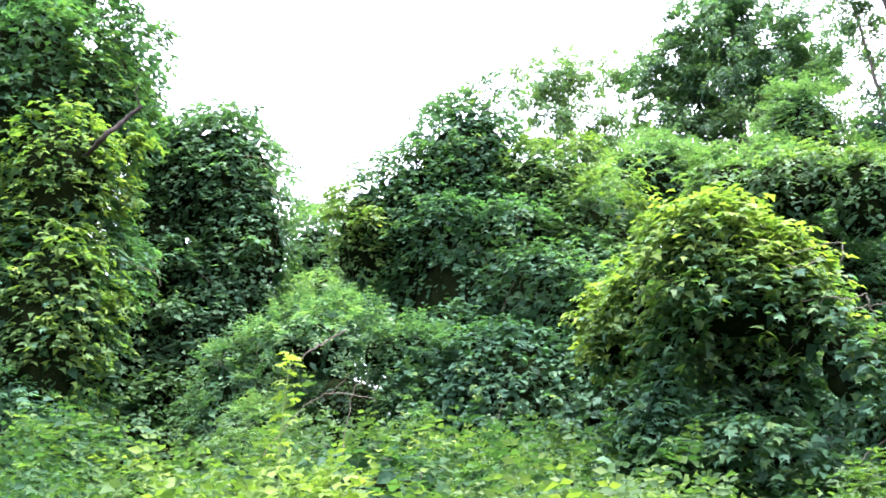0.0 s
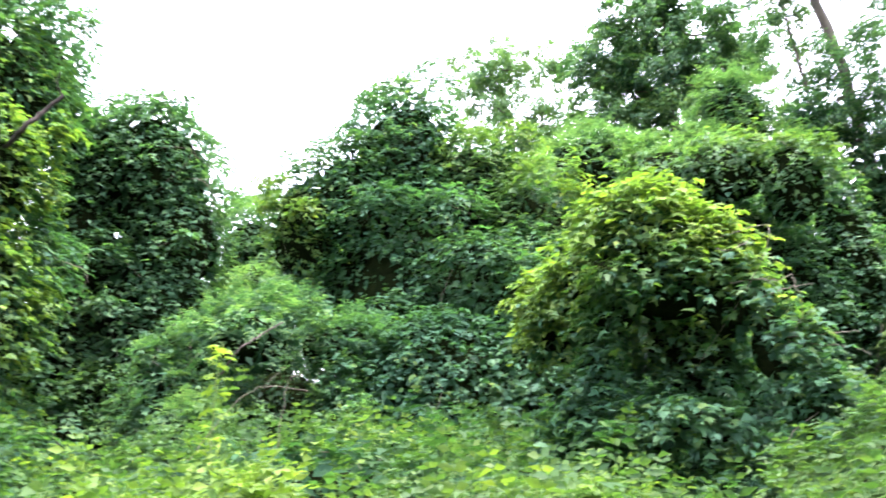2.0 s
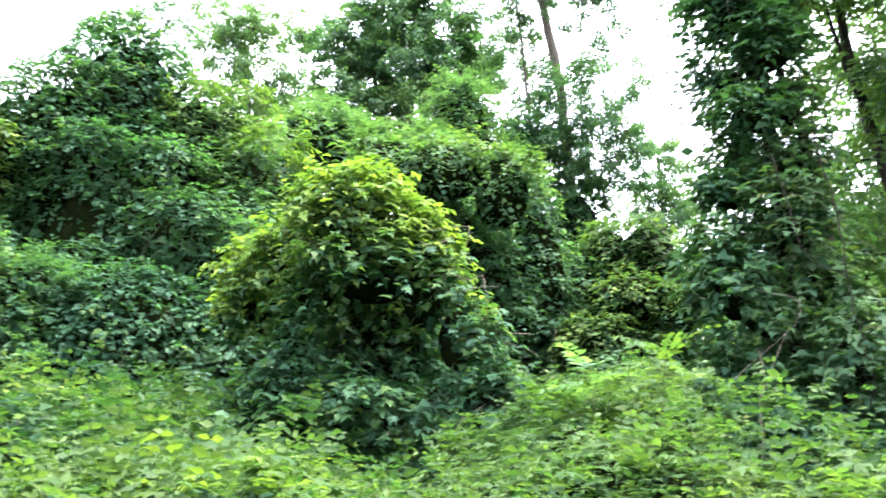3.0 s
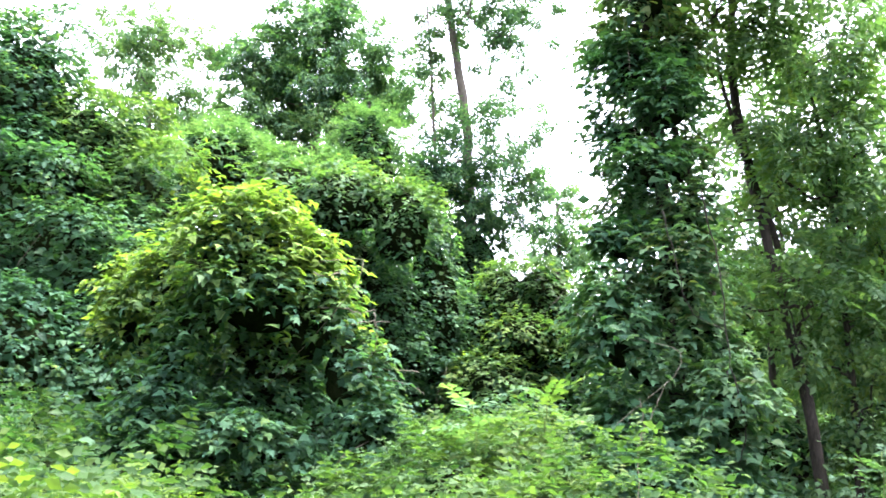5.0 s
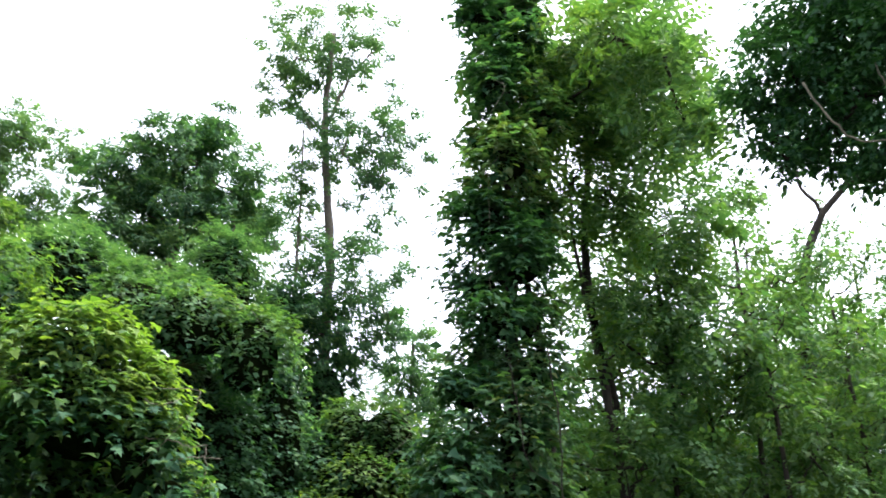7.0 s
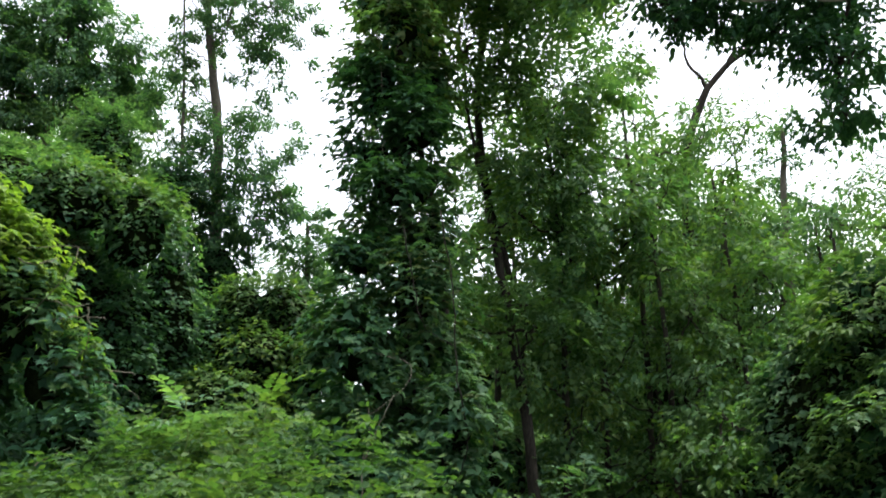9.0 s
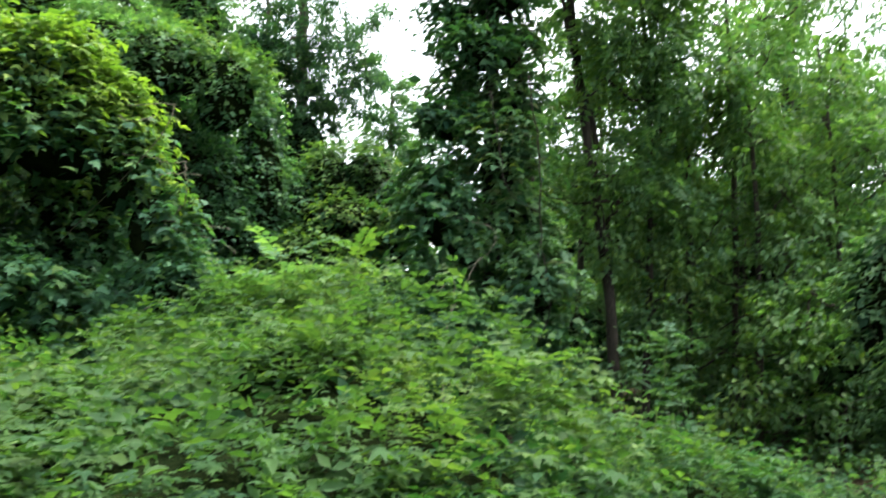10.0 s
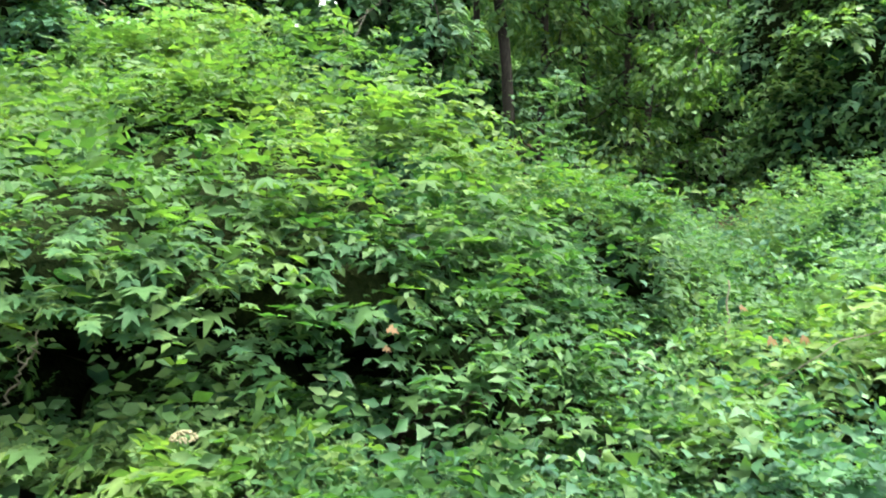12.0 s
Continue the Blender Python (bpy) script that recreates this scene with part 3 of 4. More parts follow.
vine_mound("vine_covered_tree", "young pointed tree with light green vine top", "tree", [
    (7.0, 14.5, 5.0, 1.1, 1.0, 2.4, 0), (7.1, 14.5, 7.4, 0.80, 0.75, 1.35, 1), (6.4, 14.4, 6.5, 0.8, 0.8, 1.0, 1), (7.8, 14.5, 6.3, 0.8, 0.8, 1.1, 0)], 380, 0.09, template=BROAD, seed=26, stems=6, small=0.35, mats=(TREE, PALE, FRESH))
TOWER = [(6.85, 6.45, 1.2, 0.75, 0.75, 1.2, 0), (7.1, 5.95, 1.1, 0.6, 0.55, 1.0, 0), (6.3, 6.6, 1.5, 0.6, 0.5, 1.1, 0), (6.45, 6.75, 3.0, 0.5, 0.5, 0.8, 0)]
for k in range(36):
    h = 1.6 + k * 0.28
    a = k * 2.4
    off = 0.50 - 0.006 * k + rng.uniform(-0.14, 0.22)
    TOWER.append((6.86 + 0.085 * h + off * math.cos(a), 6.4 + 0.11 * h + off * math.sin(a), h, *(rng.uniform(0.40, 0.60, 2)), rng.uniform(0.4, 0.7), int(rng.random() < 0.62)))
vine_mound("vine_covered_tree", "slender tall tree clad in dark glossy vines with bare stems", "tree", TOWER, 540, 0.105, up_share=0.9, depth=0.12, rough=0.2, seed=29, stems=24, singles=300, core=0.42, mix=0.45, knobs=1, mats=(DEEP, PALE, OLIVE),
           trunk=[([(7.1, 6.6, 0.5), (7.25, 6.8, 4), (7.5, 7.2, 8), (7.8, 7.6, 12)], 0.10, 0.05), ([(7.2, 6.5, 0.5), (7.45, 6.3, 2.2), (7.5, 6.45, 4.0), (7.4, 6.9, 6.5)], 0.06, 0.03)])
vine_mound("vine_covered_shrub", "dark mound of vines at the foot of the tall tree", "shrub", [
    (8.39, 11.24, 2.48, 1.36, 1.00, 1.36, 0), (8.87, 11.31, 4.35, 0.72, 0.70, 0.75, 1), (8.40, 11.65, 4.30, 0.62, 0.70, 0.82, 1), (7.97, 11.97, 3.41, 0.95, 0.90, 1.33, 0), (8.36, 10.93, 3.54, 0.95, 0.80, 0.54, 1), (7.69, 10.87, 2.77, 0.95, 0.80, 0.61, 1),
    (9.03, 10.89, 3.42, 0.56, 0.70, 1.02, 0), (7.48, 10.10, 1.69, 1.28, 1.00, 0.96, 0)], 440, 0.09, template=BROAD, seed=32, stems=6, mix=0.35)
vine_mound("vine_covered_tree", "vine-clad lower stems of the tall tree", "tree", [
    (9.9, 15.0, 5.5, 1.1, 0.9, 2.2, 0), (8.6, 14.9, 7.3, 0.8, 0.8, 1.0, 0)], 380, 0.09, depth=0.16, rough=0.2, template=BROAD, seed=35, stems=8, core=0.5)

vine_mound("vine_covered_shrub", "shaded vine thicket between the draped trees", "shrub", [
    (-4.3, 14.0, 3.8, 1.9, 1.0, 3.2, 0), (-4.2, 10.9, 1.9, 1.0, 0.8, 1.4, 0), (-6.5, 12.5, 4.0, 1.8, 1.2, 3.2, 0), (-4.69, 11.42, 3.34, 1.1, 0.8, 1.3, 0)], 240, 0.10, template=BROAD, seed=38, stems=4, mats=(TREE, PALE, FRESH))

# ---- open-crowned trees ----
tree("tree", "tall slender grey-barked tree with sparse hanging foliage", [(10, 15.1, 0.8), (9.97, 15.14, 6), (9.86, 15.2, 9.3), (9.5, 15.45, 12.4), (9.45, 15.5, 15.3)], 0.17, 0.06, [
    (8.7, 15.8, 15.2, 0.72, 1), (9.7, 14.9, 15.4, 0.79, 1), (8.4, 16.0, 13.3, 0.50, 1), (8.6, 15.7, 14.2, 0.63, 1), (9.4, 15.3, 14.4, 0.57, 1), (10.0, 14.5, 14.4, 0.50, 1), (9.0, 15.4, 12.3, 0.54, 0), (9.8, 14.7, 12.4, 0.48, 0), (10.3, 14.2, 12.1, 0.56, 0),
    (10.7, 13.8, 12.2, 0.40, 0), (10.7, 14.1, 11.3, 0.53, 0), (10.2, 14.5, 11.1, 0.48, 0), (9.7, 14.9, 11.7, 0.40, 0), (10.5, 14.2, 10.6, 0.37, 0), (9.0, 15.4, 11.1, 0.45, 1), (8.9, 15.5, 10.4, 0.31, 1), (9.2, 15.3, 10.2, 0.34, 1), (9.3, 15.3, 9.4, 0.33, 1), (9.7, 14.9, 9.1, 0.28, 0),
    (10.1, 14.4, 9.4, 0.38, 0), (10.2, 14.2, 9.0, 0.35, 0), (8.6, 15.4, 8.5, 0.57, 0), (9.0, 15.2, 7.9, 0.69, 0), (9.4, 14.5, 8.0, 0.56, 0), (9.9, 14.1, 8.1, 0.66, 0), (10.4, 13.8, 7.8, 0.63, 0), (10.7, 13.8, 7.4, 0.49, 0), (9.9, 14.3, 7.2, 0.58, 0), (10.4, 14.0, 7.0, 0.43, 0), (9.5, 14.7, 7.1, 0.58, 0), (9.1, 15.1, 6.9, 0.54, 0)],
    80, 0.10, 41, mats=(TREE, PALE), hang=1.35, loose=1.75, forks=[[(9.7, 15.2, 5.5), (9.25, 15.4, 8.0), (9.15, 15.5, 10.1), (9.0, 15.6, 12.3)], [(9.5, 15.4, 12.6), (9.8, 15.0, 13.9), (10.1, 14.6, 14.6)]])
tree("tree", "broad-crowned dark green tree behind the shrubs", [(8.3, 20.6, 1), (8.3, 20.6, 6), (8.4, 20.5, 10.5)], 0.25, 0.12, [
    (8.5, 20.3, 12.9, 1.3), (7.2, 20.9, 12.6, 1.1), (9.7, 19.9, 12.3, 1.1), (8.3, 20.3, 11.2, 1.3), (7.3, 20.8, 11.2, 0.9, 1), (9.6, 19.8, 11.0, 1.0), (8.9, 20.2, 13.9, 0.8), (10.3, 19.5, 11.5, 0.7), (7.8, 20.5, 9.8, 1.2, 1), (9.2, 20.2, 9.6, 1.1, 1), (6.8, 20.9, 12.0, 0.9), (8.0, 20.6, 13.6, 0.9), (6.7, 20.9, 10.2, 1.0, 1)],
    66, 0.135, 44, loose=1.35)
tree("tree", "thin pale far tree with airy crown", [(5.2, 26.5, 1), (5.2, 26.5, 8), (5.1, 26.5, 13)], 0.18, 0.06, [
    (4.6, 26.6, 15.2, 0.9, 1), (4.5, 26.6, 14.2, 0.9, 1), (5.0, 26.5, 13.2, 1.1, 1), (5.6, 26.4, 12.2, 1.0), (5.2, 26.4, 14.9, 0.8, 1), (6.5, 26.2, 14.9, 0.6, 1), (6.9, 26.0, 14.5, 0.5, 1), (6.2, 26.0, 12.6, 0.9, 1), (7.4, 26, 12.6, 0.7, 1), (5.0, 26.4, 11.5, 1.0, 1)], 46, 0.14, 47, mats=(PALE, PALE), loose=1.6)
tree("tree", "pale small tree far off in the gap", [(15.2, 18.8, 1), (15.3, 18.7, 5), (15.3, 18.7, 9)], 0.12, 0.05, [
    (15.3, 18.7, 9.2, 0.6, 1), (15.5, 18.5, 8.4, 0.8, 1), (15.0, 18.9, 7.6, 0.9, 1), (15.8, 18.3, 7.2, 1.0, 1), (14.8, 19, 6.3, 1.2, 1), (16, 18.2, 5.8, 1.3, 1)], 42, 0.14, 48, mats=(PALE, PALE))
FOREST = "trees of the wood"
chance = np.random.default_rng(11)
tree("tree", "dark-stemmed tree with feathered leaves at the wood's edge", [(10.0, 6.9, 0.4), (9.83, 7.1, 3), (9.65, 7.3, 4.8), (9.5, 7.5, 6.9), (9.6, 7.4, 9.5)], 0.088, 0.05, [
    (9.75, 6.75, 3.7, 0.32, 0), (9.6, 6.95, 5.4, 0.40, 1), (7.9, 7.2, 9.3, 0.50, 1), (8.2, 6.8, 9.6, 0.63, 1), (8.5, 6.4, 9.5, 0.62, 0), (8.7, 5.8, 9.5, 0.60, 0), (9.0, 5.5, 9.2, 0.43, 0), (8.3, 6.8, 8.7, 0.49, 1), (8.8, 6.4, 8.8, 0.53, 0), (9.1, 5.9, 8.7, 0.44, 0), (8.3, 7.1, 8.6, 0.37, 1), (8.7, 6.8, 8.2, 0.41, 1), (9.2, 6.3, 8.3, 0.41, 0), (9.4, 5.9, 8.2, 0.28, 0), (8.7, 7.1, 7.6, 0.37, 1), (9.1, 6.8, 7.5, 0.41, 0),
    (9.9, 7.3, 6.3, 0.7), (9.2, 7.2, 7.6, 0.8, 1), (10.3, 6.6, 7.5, 0.8), (9.5, 7.2, 9.3, 0.9), (8.9, 6.8, 9.6, 0.8), (9.9, 6.2, 9.0, 0.8), (9.0, 7.6, 3.8, 0.6, 1), (10.3, 7.0, 4.2, 0.7), (9.6, 6.9, 10.6, 0.9), (8.0, 5.0, 8.5, 0.75, 1), (8.1, 4.8, 7.4, 0.6), (7.6, 5.4, 8.7, 0.6, 1), (10.6, 6.8, 5.3, 0.6)],
    20, 0.125, 50, loose=1.05, mats=(PALE, FRESH), bark=BARK_DARK, group=FOREST, fronds=True, forks=[[(9.85, 7.2, 4.5), (9.35, 7.5, 6.5), (9.2, 7.6, 8.5)]])

for k in range(14):
    az, d = radians(44 + 44 * ((k * 0.618) % 1.0)), 13.5 + 15 * ((k * 0.381 + 0.2) % 1.0)
    x, y = d * math.sin(az), d * math.cos(az)
    if math.hypot(x - 10, y - 14) < 4.5:
        continue
    g = float(ground_z(x, y))
    top = 1.65 + d * chance.uniform(0.26, 0.44)
    lean = chance.normal(size=2) * 0.4
    clumps = []
    for j in range(15):
        h = chance.uniform(0.12, 1.0)
        z = g + (top - g) * h
        wide = 0.55 + 0.5 * (1 - h)
        clumps.append((x + lean[0] * h + chance.normal() * wide, y + lean[1] * h + chance.normal() * wide, z, chance.uniform(0.55, 1.15), int(chance.random() < 0.4)))
    tree("tree", "slim woodland tree with loose green foliage", [(x, y, g - 0.1), (x + lean[0] * 0.5, y + lean[1] * 0.5, top * 0.5), (x + lean[0], y + lean[1], top * 0.92)], 0.075, 0.03, clumps, 13, 0.125, 60 + k, mats=(PALE, FRESH) if az > 1.05 else (PALE, PALE), bark=BARK_DARK, group=FOREST)
for k, (x, y, top) in enumerate([(10.7, 7.0, 8.2), (12.1, 7.2, 7.6), (12.7, 6.75, 9.3), (14.7, 7.6, 9.5), (15.2, 6.3, 8.3), (17.6, 7.4, 8.4), (17.4, 5.2, 7.5), (13.0, 9.6, 9.4), (11.8, 5.9, 6.3), (13.4, 5.4, 6.4), (15.0, 4.2, 6.3)]):
    g = float(ground_z(x, y))
    clumps = []
    for j in range(20):
        h = 0.1 + 0.88 * (j + chance.random()) / 20
        clumps.append((x + chance.normal() * 0.6 * (1.2 - 0.6 * h), y + chance.normal() * 0.6 * (1.2 - 0.6 * h), g + (top - g) * h, chance.uniform(0.4, 0.75), int(chance.random() < 0.55)))
    tree("tree", "slender woodland tree leafy from top to foot", [(x, y, g - 0.1), (x + 0.1, y, top * 0.5), (x, y + 0.1, top * 0.9)], 0.065, 0.025, clumps, 18, 0.12, 160 + k, loose=1.1, mats=(PALE, FRESH), bark=BARK_DARK, group=FOREST)
for k in range(14):
    az, d = radians(-42 + 142 * (k + 0.5) / 14), 20 + 13 * ((k * 0.618) % 1.0)
    x, y = d * math.sin(az), d * math.cos(az)
    g = float(ground_z(x, y))
    lobes = [(x + chance.normal() * 1.8, y + chance.normal() * 1.2, g + chance.uniform(0.8, 5.6 if az > 0.84 else 3.4), chance.uniform(1.6, 2.6), chance.uniform(1.4, 2.0), chance.uniform(1.4, 2.4), int(chance.random() < 0.4)) for j in range(5)]
    lobes[0] = (x, y, g + 1.0, 2.6, 2.0, 1.8, 0)
    vine_mound("vine_covered_shrub", "far thicket of vines closing the wood", "shrub", lobes, 26, 0.26, template=BROAD, depth=0.3, rough=0.5, seed=200 + k, stems=0, core=0.7, mats=(TREE, PALE, FRESH), group="far thickets", mix=0.4, knobs=0)
for k, (turn, top) in enumerate(((47.5, 7.4), (51, 7.8), (55, 7.6), (59, 8.2), (63, 8.6), (67, 8.4), (71, 7.2), (75, 7.4), (79, 7.6))):
    d = 25 + 2.5 * ((k * 0.618) % 1.0)
    x, y = d * math.sin(radians(turn)), d * math.cos(radians(turn))
    lobes = [(x, y, 1.6, 1.9, 1.6, 2.0, 0), (x + chance.normal() * 0.4, y, 4.3, 1.6, 1.4, 1.9, 0), (x + chance.normal() * 0.5, y, top - 1.5, 1.15, 1.1, 1.5, 1)]
    vine_mound("vine_covered_tree", "far dark tree clad in vines at the back of the wood", "tree", lobes, 26, 0.26, template=BROAD, depth=0.3, rough=0.5, seed=220 + k, stems=0, core=0.65, mats=(TREE, PALE, FRESH), group="far vine-clad trees", mix=0.4, knobs=2)
tree("tree", "dark-barked tree with a bare crooked top", [(15.6, 7.25, 0.6), (15.65, 7.2, 5), (15.72, 7.1, 8.0), (15.95, 6.6, 9.6), (16.26, 5.8, 10.4)], 0.16, 0.05, [
    (15.6, 7.3, 5.5, 1.0), (15.2, 7.6, 4.2, 0.9), (16.0, 6.9, 6.6, 0.8, 1), (15.5, 7.4, 7.4, 0.7, 1), (16.2, 6.4, 4.6, 1.0)], 30, 0.10, 91, bark=BARK_DARK, forks=[[(15.95, 6.6, 9.6), (15.7, 6.9, 10.3), (15.6, 6.9, 11)], [(16.1, 6.2, 10), (16.1, 5.9, 10.9), (16.0, 5.9, 11.8)]])
tree("tree", "narrow far treetop clad in vines", [(18.2, 6.3, 0.6), (18.2, 6.2, 6), (18.3, 6, 9.3)], 0.15, 0.05, [
    (18.3, 6.0, 9.4, 0.45, 1), (18.2, 6.1, 8.3, 0.5), (18.4, 6.0, 7.3, 0.7), (18.1, 6.3, 6.3, 0.9), (18.6, 5.6, 6.0, 0.9), (18.0, 6.6, 5.0, 1.0)], 40, 0.10, 94)
# backlit darkness of the boughs put into their leaf colour
tree("tree", "overhanging tree at the side of the path, leaf colour darkened for backlight", [(10.6, 0.6, 0.1), (10.4, 0.8, 4), (10.0, 1.2, 7), (9.5, 1.6, 9)], 0.22, 0.1, [
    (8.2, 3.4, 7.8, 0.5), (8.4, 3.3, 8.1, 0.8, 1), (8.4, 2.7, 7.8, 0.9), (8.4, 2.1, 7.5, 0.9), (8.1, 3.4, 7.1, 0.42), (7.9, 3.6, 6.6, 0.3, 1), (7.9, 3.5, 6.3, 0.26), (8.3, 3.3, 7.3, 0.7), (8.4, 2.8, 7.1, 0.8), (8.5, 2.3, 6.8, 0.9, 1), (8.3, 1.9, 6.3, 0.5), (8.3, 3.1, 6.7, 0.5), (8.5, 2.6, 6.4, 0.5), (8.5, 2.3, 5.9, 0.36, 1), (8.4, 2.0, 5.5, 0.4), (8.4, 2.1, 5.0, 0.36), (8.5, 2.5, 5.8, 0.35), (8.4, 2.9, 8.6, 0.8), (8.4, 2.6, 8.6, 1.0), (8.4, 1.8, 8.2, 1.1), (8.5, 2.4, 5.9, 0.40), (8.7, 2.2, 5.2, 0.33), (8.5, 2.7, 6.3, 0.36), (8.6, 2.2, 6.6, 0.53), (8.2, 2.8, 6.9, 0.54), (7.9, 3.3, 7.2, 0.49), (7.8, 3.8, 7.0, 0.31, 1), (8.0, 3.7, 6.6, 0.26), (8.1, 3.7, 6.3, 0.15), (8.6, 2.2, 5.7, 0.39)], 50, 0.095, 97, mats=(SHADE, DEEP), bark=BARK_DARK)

# unseen trees behind the viewpoint, added to block part of the sky light
for k in range(11):
    az, d = radians(112 + 188 * k / 10), 12 + 2 * (k % 3)
    x, y = d * math.sin(az), d * math.cos(az)
    lobes = [(x, y, 1.2, 2.4, 2.2, 1.8, 0), (x + 0.6, y - 0.4, 3.0, 2.0, 1.9, 1.6, 0), (x - 0.5, y + 0.3, 4.6, 1.6, 1.5, 1.5, 1)]
    vine_mound("vine_covered_tree", "unseen tree mass added behind to hold back sky light", "tree", lobes, 20, 0.32, template=BROAD, depth=0.2, rough=0.4, seed=600 + k, stems=0, core=0.8, mats=(DEEP, TREE, FRESH), group="trees round the clearing", knobs=0)

# ---- undergrowth of the wood ----
vine_mound("vine_covered_shrub", "dark wall of ivy-like vines beside the path", "shrub", [
    (10.00, 2.75, 1.19, 0.90, 0.90, 1.14, 1), (10.46, 3.36, 2.20, 0.70, 0.90, 1.22, 0), (10.66, 2.70, 3.07, 1.04, 0.90, 1.23, 1), (9.93, 2.02, 1.75, 0.95, 1.00, 1.46, 0), (9.89, 3.18, 1.0, 0.46, 0.70, 0.60, 0), (11.3, 0.9, 2.4, 1.3, 1.2, 2.2, 0)], 380, 0.09, seed=100, stems=10, mats=(PALE, FRESH, FRESH), mix=0.4)
for k in range(12):
    az, d = radians(45 + 36 * ((k * 0.618) % 1.0)), 12.5 + 8 * ((k * 0.414) % 1.0)
    x, y = d * math.sin(az), d * math.cos(az)
    if abs(x - 11.4) < 1.2 and abs(y - 4.9) < 1.0:
        continue
    r = chance.uniform(0.7, 1.3)
    g = float(ground_z(x, y))
    vine_mound("bush", "dark green bush in the shade of the wood", "bush", [(x, y, g + r * 0.7, r, r * 0.9, r, 0), (x + chance.normal() * 0.6, y + chance.normal() * 0.6, g + r * 1.3, r * 0.7, r * 0.7, r * 0.8, 0)], 150, 0.11, template=BROAD, depth=0.2, rough=0.3, seed=110 + k, stems=0, small=0.25, core=0.55, mats=(PALE, FRESH, FRESH), group="bushes under the trees", knobs=3)

# ---- thickets in front ----
NEAR = "brambly thickets in front"
vine_mound("bramble_thicket", "waist-high thicket of broad green vine leaves and brambles", "thicket", [
    (2.7, 3.5, 0.75, 1.6, 1.70, 0.85, 1), (3.2, 4.55, 1.15, 0.95, 0.8, 0.85, 1), (4.25, 2.9, 0.35, 1.0, 1.05, 0.8, 0), (1.7, 2.75, 0.88, 0.85, 0.9, 0.40, 1), (2.45, 2.4, 0.70, 0.75, 0.65, 0.36, 0), (3.15, 2.3, 0.58, 0.7, 0.6, 0.38, 0), (2.05, 2.55, 0.38, 0.75, 0.55, 0.36, 0), (4.71, 2.92, 0.55, 0.76, 0.80, 0.50, 1), (4.74, 2.45, 0.48, 0.42, 0.60, 0.35, 1), (2.72, 1.97, 0.50, 0.42, 0.40, 0.24, 0), (3.12, 1.90, 0.42, 0.38, 0.36, 0.26, 0), (2.93, 1.74, 0.26, 0.36, 0.32, 0.20, 0), (2.75, 2.65, 0.28, 0.75, 0.55, 0.42, 0), (1.35, 3.05, 0.35, 0.9, 0.6, 0.46, 0)],
    890, 0.055, depth=0.05, rough=0.14, template=LOBED, seed=140, stems=26, singles=300, flat=0.18, core=0.6, mats=(BRAMBLE, BRIGHT, BRIGHT), mix=0.35, group=NEAR, up_share=2.0, small=0.3, reach=2.6, uneven=True, hang=(0.15, 0.45))
vine_mound("bramble_thicket", "low thicket of sunlit yellow-green vine leaves", "thicket", [
    (0.7, 4.9, 0.5, 1.7, 1.3, 1.15, 1), (-1.3, 5.1, 0.6, 1.8, 1.4, 1.1, 1), (-3.3, 5.5, 0.8, 1.6, 1.4, 1.15, 0), (-0.9, 4.35, 0.7, 1.0, 0.6, 1.0, 2), (1.55, 4.4, 0.60, 0.5, 0.5, 0.80, 0)],
    560, 0.072, depth=0.08, rough=0.14, template=LOBED, seed=143, stems=20, singles=300, mats=(BRAMBLE, BRIGHT, YELLOW), mix=0.55, group=NEAR, up_share=1.4, small=0.3, reach=3.0, uneven=True)
vine_mound("bramble_thicket", "thicket of mixed green leaves on the bank", "thicket", [
    (-1.0, 7.2, 1.0, 2.4, 1.4, 1.25, 1), (1.3, 6.8, 0.9, 1.6, 1.2, 1.1, 0), (-3.6, 7.3, 1.1, 1.5, 1.2, 1.2, 0), (0.6, 8.6, 1.1, 1.6, 1.0, 1.1, 0), (4.6, 7.4, 0.7, 1.4, 1.2, 1.0, 0)],
    400, 0.076, depth=0.1, rough=0.16, template=BROAD, seed=146, stems=20, mats=(BRAMBLE, BRIGHT, YELLOW), mix=0.4, group=NEAR, up_share=1.4, small=0.35, reach=3.0, uneven=True)

# ---- low plants over the open ground ----
COVER = (DEEP, FRESH, PALE)


